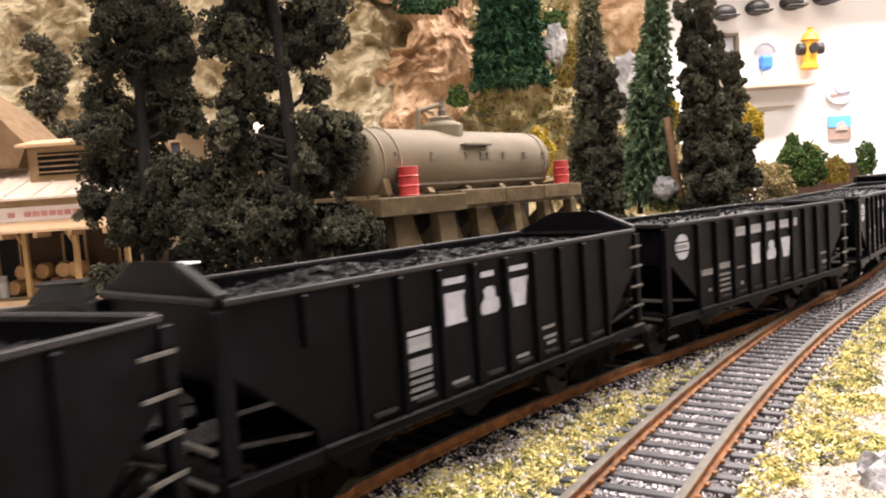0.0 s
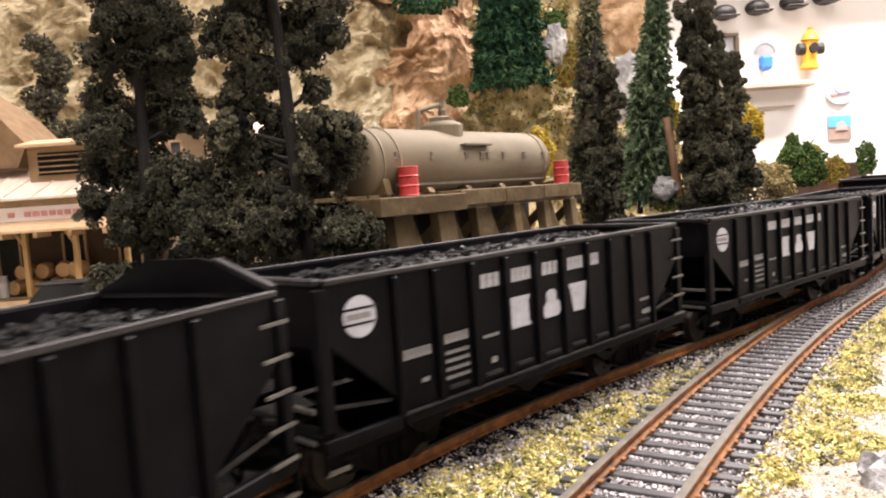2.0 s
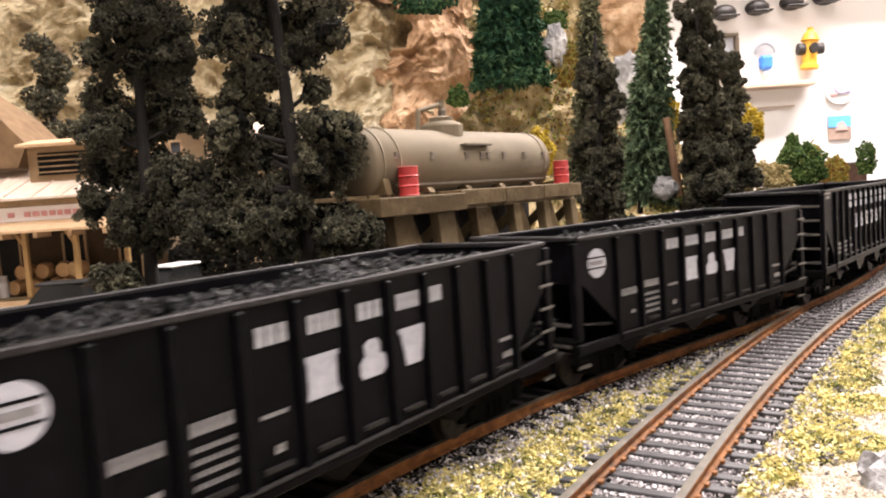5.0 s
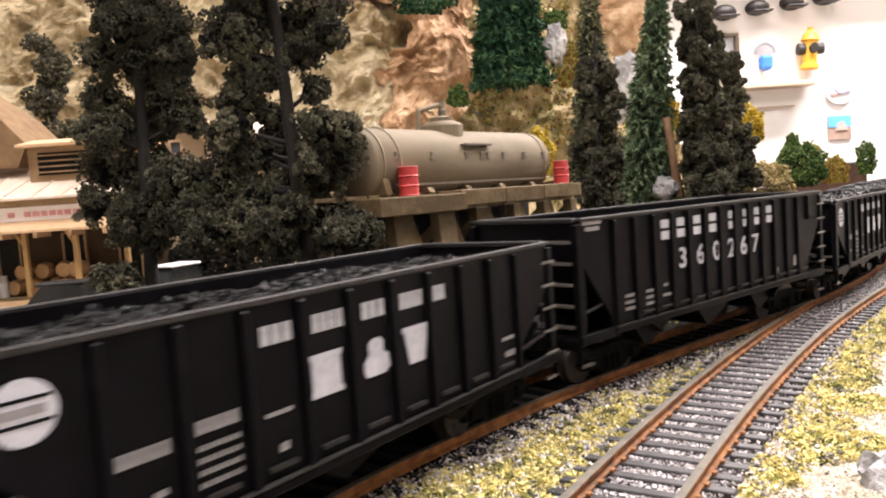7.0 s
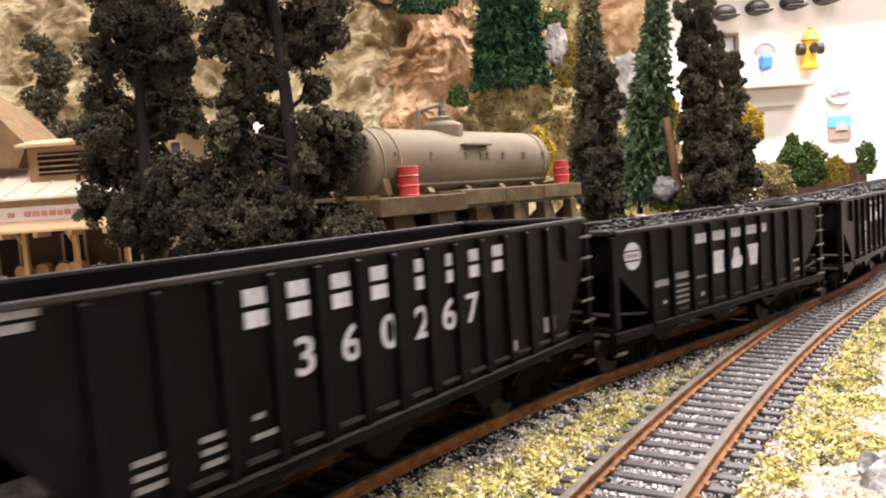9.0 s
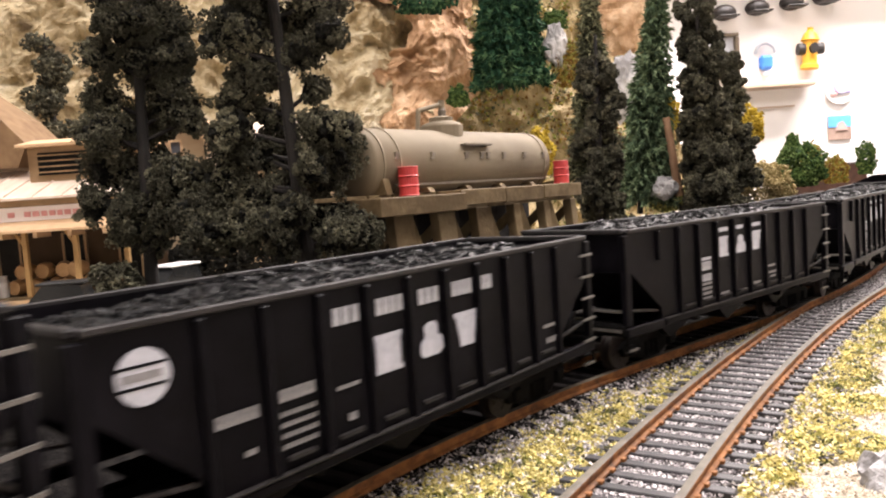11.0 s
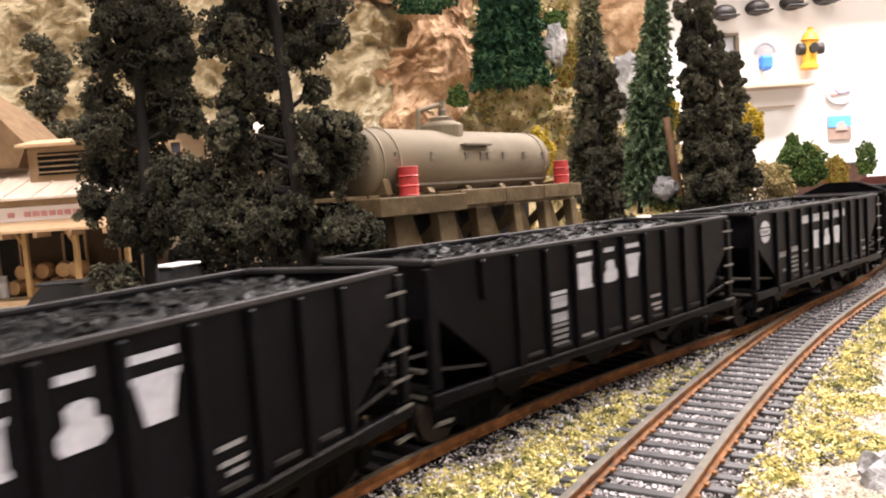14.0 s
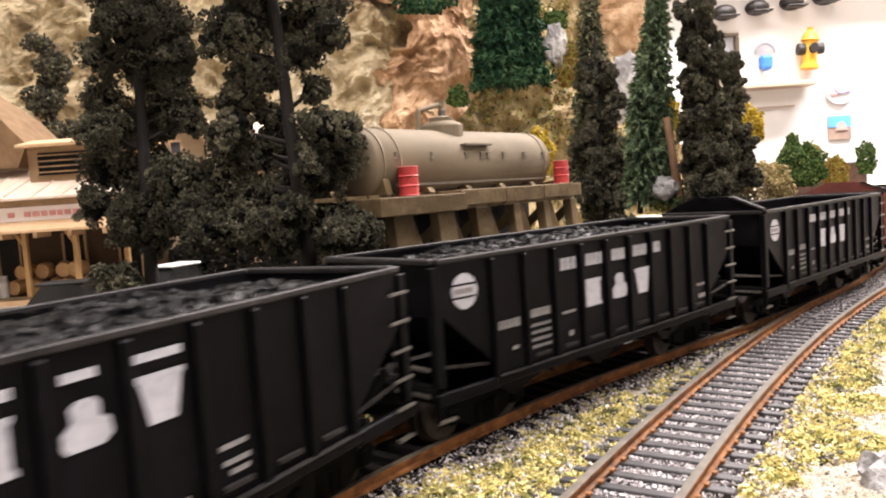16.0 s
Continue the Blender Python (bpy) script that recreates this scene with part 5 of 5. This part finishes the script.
def build_depot():
    y = 0.360
    dep = base("freight_depot", pose(0, 0, 0), "tan wooden freight depot with open porch", "building")
    x0, x1 = -0.33, -0.142
    # wall colour carries the porch shade that the short eave doesn't cast
    part("back_wall", box(x0, x1, y + 0.022, y + 0.024, 0.012, 0.066), M["siding_shaded"], dep)
    part("porch_deck", box(x0, x1, y - 0.004, y + 0.022, 0.0120, 0.0150), M["timber"], dep)
    part("deck_edge", box(x0, x1, y - 0.0055, y - 0.0042, 0.0118, 0.0142), M["trim"], dep)
    for k in range(8):
        x = -0.3245 + 0.0245 * k
        part("porch_post", box(x - 0.0012, x + 0.0012, y - 0.0012, y + 0.0012, 0.0150, 0.0480, 0.0002), M["post_wood"], dep)
        if k:
            part("knee_brace", beam((x - 0.0006, y, 0.040), (x - 0.0050, y, 0.0470), 0.0010, 0.0012), M["post_wood"], dep)
    for k in range(11):
        x = -0.324 + 0.0165 * k
        part("rafter_end", box(x - 0.0010, x + 0.0010, y - 0.0090, y + 0.004, 0.0440, 0.0466), M["trim"], dep)
    part("eave_roof", prism([(y - 0.0105, 0.0466), (y - 0.0105, 0.0478), (y + 0.004, 0.0530), (y + 0.004, 0.0515)], (x0, x1), axis="x"), M["trim"], dep)
    sign = part("sign_board", box(x0, x1, y + 0.0010, y + 0.0022, 0.0522, 0.0590), M["sign_white"], dep, "white sign board with faded red writing")
    rng = np.random.default_rng(3)
    x = -0.30
    while x < -0.146:
        w = rng.uniform(0.0022, 0.0034)
        if rng.random() > 0.18:
            part("writing_bar", box(x, x + w, y + 0.0006, y + 0.0010, 0.0541, 0.0566), M["sign_red"], sign)
        x += w + 0.0010
    part("cornice", box(x0, x1, y - 0.001, y + 0.004, 0.0592, 0.0625, 0.0004), M["siding"], dep)
    part("roof", prism([(y - 0.004, 0.0622), (y - 0.004, 0.0634), (y + 0.040, 0.0790), (y + 0.040, 0.0775)], (x0, x1), axis="x"), M["roof_pale"], dep, "pale weathered metal roof")
    for k in range(13):
        x = -0.325 + 0.0145 * k
        part("roof_seam", beam((x, y - 0.004, 0.0637), (x, y + 0.040, 0.0793), 0.0005, 0.0006), M["roof_pale"], dep)
    mon = part("monitor", box(-0.2060, -0.150, y + 0.018, y + 0.040, 0.0680, 0.0890), M["siding"], dep, "louvred roof monitor")
    for k in range(4):
        zz = 0.0760 + 0.0028 * k
        part("louvre", beam((-0.2010, y + 0.0172, zz), (-0.153, y + 0.0172, zz), 0.0016, 0.0007), M["siding"], mon)
    part("louvre_back", box(-0.2010, -0.153, y + 0.0174, y + 0.0179, 0.0745, 0.0858), M["dark_void"], mon)
    part("monitor_roof", prism([(y + 0.012, 0.0888), (y + 0.012, 0.0900), (y + 0.030, 0.0935), (y + 0.045, 0.0900), (y + 0.045, 0.0888)], (-0.2090, -0.148), axis="x"), M["trim"], mon)
    part("cross_gable", prism([(-0.33, 0.080), (-0.33, 0.130), (-0.254, 0.130), (-0.2245, 0.1075), (-0.2105, 0.0915), (-0.216, 0.080)], (y + 0.026, y + 0.070)), M["roof_tan"], dep, "tan shingled cross gable")
    for x in (-0.222, -0.1885, -0.1600):
        d = part("doorway", box(x - 0.0050, x + 0.0050, y + 0.0205, y + 0.0219, 0.0150, 0.0440), M["dark_void"], dep)
        part("door_frame", box(x - 0.0062, x - 0.0051, y + 0.0200, y + 0.0219, 0.0150, 0.0450), M["siding"], d)
        part("door_frame", box(x + 0.0051, x + 0.0062, y + 0.0200, y + 0.0219, 0.0150, 0.0450), M["siding"], d)
    barrel = barrel_mesh()
    for row, (n, zz) in enumerate(((5, 0.0194), (4, 0.0270))):
        for k in range(n):
            x = -0.2120 + 0.0086 * k + 0.0043 * row
            ob = new("wooden_barrel", barrel)
            ob.matrix_basis = pose(x, y + 0.0145, zz, 90, 0, 12 * (k % 3) - 8) @ Matrix.Diagonal((1.13, 1.13, 1, 1))
            tagged(ob, "wooden barrel stacked on the depot porch", "barrel", "barrels on the porch")
    for x in (-0.2180, -0.1690):
        can = part("milk_can", lathe([(0.0024, 0), (0.0026, 0.001), (0.0026, 0.0075), (0.0017, 0.0095), (0.0019, 0.0108)], 14), M["milk_can"], m=pose(x, y + 0.006, 0.0150))
        tagged(can, "grey milk can on the depot porch", "milk can", "milk cans")


build_depot()


def build_house():
    y = 0.42
    h = base("gabled_house", pose(0, 0, 0), "cream wooden house with a front gable", "building")
    part("wall", prism([(-0.170, 0.0), (-0.170, 0.092), (-0.150, 0.114), (-0.130, 0.092), (-0.130, 0.0)], (y, y + 0.05)), M["siding_pale"], h)
    part("wing_wall", box(-0.130, -0.055, y + 0.010, y + 0.05, 0.0, 0.078), M["siding_pale"], h)
    part("wing_roof", prism([(y + 0.002, 0.077), (y + 0.002, 0.0785), (y + 0.04, 0.103), (y + 0.04, 0.101)], (-0.134, -0.050), axis="x"), M["roof_pale"], h)
    for sgn in (-1, 1):
        part("gable_roof", beam((-0.150, y + 0.022, 0.1155), (-0.150 + sgn * 0.025, y + 0.022, 0.0885), 0.060, 0.0016), M["trim"], h)
    for x in (-0.1535, -0.1455, -0.112, -0.085, -0.068):
        yy = y if x < -0.13 else y + 0.010
        w = part("window", box(x - 0.0028, x + 0.0028, yy - 0.0006, yy + 0.001, 0.0775 if x < -0.13 else 0.058, 0.0905 if x < -0.13 else 0.070), M["glass"], h)
        z0, z1 = (0.0775, 0.0905) if x < -0.13 else (0.058, 0.070)
        for a, b, c, d in ((x - 0.0036, x - 0.0027, z0, z1), (x + 0.0027, x + 0.0036, z0, z1), (x - 0.0036, x + 0.0036, z1, z1 + 0.0010), (x - 0.0040, x + 0.0040, z0 - 0.0010, z0), (x - 0.0027, x + 0.0027, (z0 + z1) / 2 - 0.0003, (z0 + z1) / 2 + 0.0003)):
            part("window_frame", box(a, b, yy - 0.0016, yy + 0.0002, c, d), M["trim"], w)


build_house()


def build_auto(p, turn, paint, label):
    a = base("vintage_car", pose(*p, 0, 0, turn), label, "car", "cars by the depot")
    part("body", prism([(-0.021, 0.0040), (-0.021, 0.0105), (-0.017, 0.0125), (-0.004, 0.0125), (0.006, 0.0110), (0.020, 0.0100), (0.021, 0.0040)], (-0.0062, 0.0062)), M[paint], a)
    part("cabin", prism([(-0.019, 0.0122), (-0.0165, 0.0190), (-0.002, 0.0195), (0.0045, 0.0122)], (-0.0062, 0.0062)), M["auto_glass"], a)
    part("roof", box(-0.0185, 0.0005, -0.0068, 0.0068, 0.0193, 0.0204, 0.0004), M[paint], a)
    part("windscreen_post", beam((0.0048, -0.0066, 0.0118), (-0.0010, -0.0066, 0.0198), 0.0006, 0.0008), M["chrome"], a)
    part("running_board", box(-0.012, 0.012, -0.0090, -0.0060, 0.0036, 0.0044), M[paint], a)
    part("bumper", box(0.0225, 0.0235, -0.008, 0.008, 0.0048, 0.0062, 0.0003), M["chrome"], a)
    part("radiator", box(0.0205, 0.0215, -0.0034, 0.0034, 0.0050, 0.0112, 0.0003), M["chrome"], a)
    for x in (-0.0135, 0.0135):
        for s in (-1, 1):
            w = part("wheel", lathe([(0.0024, 0), (0.0040, 0.0002), (0.0042, 0.0012), (0.0040, 0.0022), (0.0024, 0.0024)], 18), M[paint], a, m=pose(x, s * 0.0072, 0.0042, 90, 0, 0))
            part("hub", lathe([(0.0022, -0.0012), (0.0022, 0.0014)], 14), M["chrome"], w, m=pose(0, 0, 0.0012))
            part("fender", lathe([(0.0052, -0.0014), (0.0055, 0.0), (0.0052, 0.0014)], 18, False), M["auto_black"], w, m=pose(0, 0, 0.0012))
    for s in (-1, 1):
        part("headlight", lathe([(0.0004, 0), (0.0015, 0.0006), (0.0016, 0.0016), (0.0006, 0.0018)], 12), M["chrome"], a, m=pose(0.020, s * 0.0045, 0.0105, 0, 90, 0))
    return a


build_auto((-0.166, 0.305, 0.0060), 187, "auto_black", "black vintage sedan with bright trim parked by the depot")
build_auto((-0.128, 0.335, 0.0076), 245, "auto_white", "white vintage sedan parked behind the pines")


# ---------------- things on the far wall ----------------
WALL_Y = 1.66


def build_wall_things():
    y = WALL_Y
    k = WALL_Y / 1.62
    hyd = base("hydrant_ornament", pose(0.8265, y, 0.3085) @ Matrix.Diagonal((0.62, 0.62, 0.80, 1)), "yellow hydrant-shaped ornament with black caps on the wall", "ornament")
    part("body", lathe([(0.030, -0.050), (0.030, -0.040), (0.024, -0.038), (0.024, 0.022), (0.030, 0.026), (0.022, 0.042), (0.010, 0.052), (0.010, 0.060)], 20), M["yellow_paint"], hyd, m=pose(0, -0.034, 0, 0, 4, 0))
    for s in (-1, 1):
        part("cap", rod((s * 0.020, -0.036, 0.002), (s * 0.044, -0.036, 0.004), 0.016, seg=14), M["black_paint"], hyd)
    part("middle_cap", rod((0, -0.05, 0.002), (0, -0.068, 0.002), 0.014, seg=14), M["black_paint"], hyd)
    lock = base("blue_ornament", pose(0.7348, y, 0.2905) @ Matrix.Diagonal((0.64, 0.64, 0.74, 1)), "blue lock-shaped ornament with a grey ring", "ornament")
    part("body", box(-0.022, 0.022, -0.030, -0.002, -0.022, 0.020, 0.008), M["blue_paint"], lock)
    ring = bmesh.new()
    for i in range(14):
        a0, a1 = pi * i / 14, pi * (i + 1) / 14
        add_rod(ring, (0.034 * cos(a0), -0.012, 0.026 + 0.030 * sin(a0)), (0.034 * cos(a1), -0.012, 0.026 + 0.030 * sin(a1)), 0.005, seg=8)
    part("ring", ring, M["grey_paper"], lock)
    part("tip", box(-0.014, 0.014, -0.024, -0.004, -0.042, -0.024, 0.005), M["grey_paper"], lock)
    badge = base("lilac_ornament", pose(0.8967, y, 0.2240) @ Matrix.Diagonal((0.72, 0.72, 0.72, 1)), "lilac and pink flat ornament on a white disc", "ornament")
    part("disc", rod((0, -0.004, -0.004), (0, -0.010, -0.004), 0.044, seg=28), M["wall_white"], badge)
    part("lilac_piece", rod((0.004, -0.011, 0.006), (0.004, -0.016, 0.006), 0.023, seg=20), M["lilac_paint"], badge)
    part("pink_piece", box(-0.032, -0.010, -0.015, -0.011, -0.022, -0.010, 0.003), M["pink_paint"], badge)
    part("lilac_tail", box(0.014, 0.034, -0.015, -0.011, -0.016, -0.006, 0.003), M["lilac_paint"], badge)
    po = base("wall_poster", pose(0.8745 * k, y, 0.0519 + 0.084 * k), "small landscape poster with blue sky and brown rock", "poster")
    part("sheet", box(-0.025 * k, 0.025 * k, -0.004, -0.001, -0.026 * k, 0.026 * k), M["poster_earth"], po)
    part("sky_area", box(-0.0249 * k, 0.0249 * k, -0.0052, -0.0042, 0.001, 0.0259 * k), M["poster_sky"], po)
    part("peak", prism([(-0.010, -0.006), (-0.004, 0.010), (0.006, 0.014), (0.013, 0.004), (0.018, -0.006)], (-0.0064, -0.0054)), M["poster_light"], po)
    fr = base("picture_frame", pose(0.6205, y, 0.2880), "bronze picture frame with grey print", "picture frame")
    for a in ((-0.055, 0.055, 0.062, 0.070), (-0.055, 0.055, -0.030, -0.022), (0.046, 0.055, -0.022, 0.062), (-0.055, -0.046, -0.022, 0.062)):
        part("frame_bar", box(a[0], a[1], -0.018, -0.001, a[2], a[3], 0.002), M["bronze"], fr)
    part("print", box(-0.046, 0.046, -0.006, -0.001, -0.022, 0.062), M["grey_paper"], fr)
    sh = base("wall_shelf", pose(0.7195, y, 0.2310), "narrow pale wooden shelf edge on the wall", "shelf")
    part("board", box(-0.075, 0.105, -0.05, -0.001, 0.000, 0.010, 0.002), M["wood_edge"], sh)
    part("lower_lip", box(-0.015, 0.075, -0.012, -0.001, -0.040, -0.0375), M["wood_edge"], sh)
    # a row of dark caps hung along the top
    for x, zz in ((0.643, 0.4005), (0.715, 0.4066), (0.790, 0.4125), (0.862, 0.4190)):
        cap = base("hanging_cap", pose(x, y, zz), "dark cap hung high on the wall", "cap", "caps on the wall")
        bm = bmesh.new()
        bmesh.ops.create_uvsphere(bm, u_segments=20, v_segments=10, radius=1.0, matrix=Matrix.Translation((0, -0.02, 0)) @ Matrix.Diagonal((0.026, 0.02, 0.017, 1)))
        part("crown", bm, M["black_paint"], cap, smooth=True)
        part("brim", box(-0.022, 0.022, -0.055, -0.02, -0.014, -0.010, 0.002), M["black_paint"], cap)
    part_z = 0.475
    rail = part("cap_shelf", box(0.35, 1.4, y - 0.06, y - 0.001, part_z - 0.012, part_z + 0.03, 0.003), M["wood_edge"])
    tagged(rail, "pale wooden rail high on the wall", "shelf", kind="structure")


build_wall_things()


# ---------------- ballast and turf ----------------
def side_of(x, y):
    return np.hypot(x - ARC_C.x, y - ARC_C.y) - ARC_R


def scatter(name, label, pts, sizes, mat, seed, squash=(1, 1, 0.7), sink=0.0, lift=0.0002, crude=True):
    rng = np.random.default_rng(seed)
    c = np.array([(x, y, ground_z(x, y) + lift + sink * (0.4 + max(0.0, 2.4 * noise.noise(Vector((x * 230, y * 230, 5)))))) for x, y in pts])
    c[:, 2] += sink * 0.5 * rng.random(len(c))
    return tagged(new(name, bits_mesh(name, c, sizes, M[mat], rng, 0.5, squash, crude)), label, name.replace("_", " "), kind="stuff")


def line_distance(p):
    d = np.full(len(p), 9.0)
    for i in range(1500, 2200, 6):
        d = np.minimum(d, np.hypot(p[:, 0] - line_x[i], p[:, 1] - line_y[i]))
    return d


def build_ground_cover():
    rng = np.random.default_rng(77)
    # ballast within the siding and along both tracks
    n = 38000
    s, w = rng.uniform(-0.10, 0.22, n), rng.normal(0, 0.0085, n)
    p = np.array([tuple(arc_at(a) + Vector((-sin(arc_way(a)), cos(arc_way(a)))) * b) for a, b in zip(s, w)])
    scatter("ballast", "pale grey crushed ballast between the sleepers", p, rng.uniform(0.00018, 0.00044, n), "ballast", 1, lift=0.0012)
    n = 8000
    s, w = rng.uniform(-0.35, 0.16, n), rng.normal(0.0142, 0.0034, n)
    p = np.array([tuple(on_line(a) + Vector((-sin(line_heading(a)), cos(line_heading(a)))) * b) for a, b in zip(s, w)])
    scatter("ballast", "pale grey crushed ballast under the main track", p, rng.uniform(0.00018, 0.00046, n), "ballast", 2, lift=0.0017)
    # turf: the strip between the tracks and the bank in front of the siding
    q = np.stack([rng.uniform(-0.04, 0.25, 620000), rng.uniform(0.095, 0.38, 620000)], 1)
    side = side_of(q[:, 0], q[:, 1])
    q = q[((side > 0.0112) & (side < 0.075)) | ((side < -0.015) & (side > -0.062))][:230000]
    side, dist = side_of(q[:, 0], q[:, 1]), line_distance(q)
    patch = np.array([noise.noise(Vector((x * 55, y * 55, 0))) + 0.5 * noise.noise(Vector((x * 160, y * 160, 3))) for x, y in q])
    strip = (side > 0.0112) & (dist > 0.0115) & (side < 0.075) & (dist < 0.09 - side * 0.3) & ((q[:, 0] - 0.0188) * 0.69 - (q[:, 1] - 0.1772) * 0.72 > -0.012)
    reach = np.interp(q[:, 1], (0.116, 0.133, 0.147, 0.20, 0.26), (0.0180, 0.0235, 0.0295, 0.0305, 0.0260))
    front = (side < -0.0148) & (side > -reach - 0.009 * patch)
    keep = (strip & (patch + (dist - 0.02) * 18 > -0.42)) | (front & (patch > -0.5))
    k, pk, on_strip = q[keep], patch[keep], strip[keep]
    # tufts: crumbs heaped on scattered seeds, over a thin carpet of grit
    r2 = np.random.default_rng(5)
    seeds = k[r2.random(len(k)) < np.where(on_strip, 0.026, 0.022) * (1.0 + 1.3 * pk)]
    n = 150000
    pick = r2.integers(0, len(seeds), n)
    wide = r2.uniform(0.0005, 0.0013, len(seeds))
    off = r2.normal(size=(n, 2)) * wide[pick][:, None]
    tall = wide[pick] * 1.5 * np.exp(-(off ** 2).sum(1) / (2 * wide[pick] ** 2)) * r2.uniform(0.2, 1.0, n)
    crumbs = seeds[pick] + off
    across = side_of(crumbs[:, 0], crumbs[:, 1])
    ok = ((across > 0.0106) | (across < -0.0132)) & (line_distance(crumbs) > 0.0112)
    crumbs, tall, pick = crumbs[ok], tall[ok], pick[ok]
    tone = r2.random(len(seeds))[pick] * 0.7 + r2.random(len(crumbs)) * 0.3
    for lo, hi, name, text, key in ((0.0, 0.16, "olive_turf", "dark olive crumbs among the turf", "turf_dark"), (0.16, 0.30, "olive_turf", "lime green crumbs among the turf", "turf_green"),
                                    (0.30, 1.1, "yellow_turf", "clumps of yellow foam turf beside the track", "turf")):
        m = (tone >= lo) & (tone < hi)
        c = np.array([(x, y, ground_z(x, y) + 0.0002 + t) for (x, y), t in zip(crumbs[m], tall[m])])
        tagged(new(name, bits_mesh(name, c, r2.uniform(0.00020, 0.00050, len(c)), M[key], r2, 0.5, (1, 1, 0.9), True)), text, name.replace("_", " "), kind="stuff")
    roll = r2.random(len(k))
    pale = roll < np.where(on_strip, 0.30, 0.12)
    dark = ~pale & (roll > 0.93)
    gold = ~pale & ~dark & (roll < 0.80)
    scatter("yellow_turf", "thin yellow turf over the ballast", k[gold], rng.uniform(0.00016, 0.00036, int(gold.sum())), "turf", 3, (1, 1, 0.8), 0.0004)
    scatter("olive_turf", "scattered dark crumbs on the ground", k[dark], rng.uniform(0.00022, 0.00050, int(dark.sum())), "turf_dark", 4, (1, 1, 0.9), 0.0007)
    scatter("pale_grit", "pale grey and cream grit among the turf", k[pale], rng.uniform(0.00018, 0.00044, int(pale.sum())), "ballast", 6, (1, 1, 0.9), 0.0005)
    bank = (side < -0.016) & (side > -0.062) & ~keep & (np.random.default_rng(6).random(len(q)) < 0.30)
    scatter("pale_grit", "cream grit on the bare plaster bank", q[bank], rng.uniform(0.00012, 0.00034, int(bank.sum())), "ballast_warm", 7, (1, 1, 0.8), 0.0002)
    # a few golden tufts behind the main line
    s, w = rng.uniform(-0.25, 0.2, 700), rng.normal(-0.026, 0.004, 700)
    ok = np.array([noise.noise(Vector((a * 40, 0, 9))) > 0.1 for a in s])
    p = np.array([tuple(on_line(a) + Vector((-sin(line_heading(a)), cos(line_heading(a)))) * b) for a, b in zip(s[ok], w[ok])])
    scatter("yellow_turf", "golden tufts behind the main track", p, rng.uniform(0.0005, 0.0011, len(p)), "turf", 8, (1, 1, 0.9), 0.001, lift=0.0015)


def build_tufts():
    rng = np.random.default_rng(19)
    for x, y, r in ((-0.1025, 0.1700, 0.0052),):
        off = rng.normal(size=(900, 3)) * (r * 0.45, r * 0.45, r * 0.30)
        c = off + (x, y, 0.0)
        c[:, 2] = np.abs(off[:, 2]) + ground_z(x, y) + 0.003
        tagged(new("yellow_tuft", bits_mesh("yellow_tuft", c, rng.uniform(0.0003, 0.0006, 900), M["turf"], rng, crude=True)), "golden foam tuft on the black bed behind the track", "turf tuft", "golden tufts")


build_ground_cover()
build_tufts()
build_sleepers()
motions()
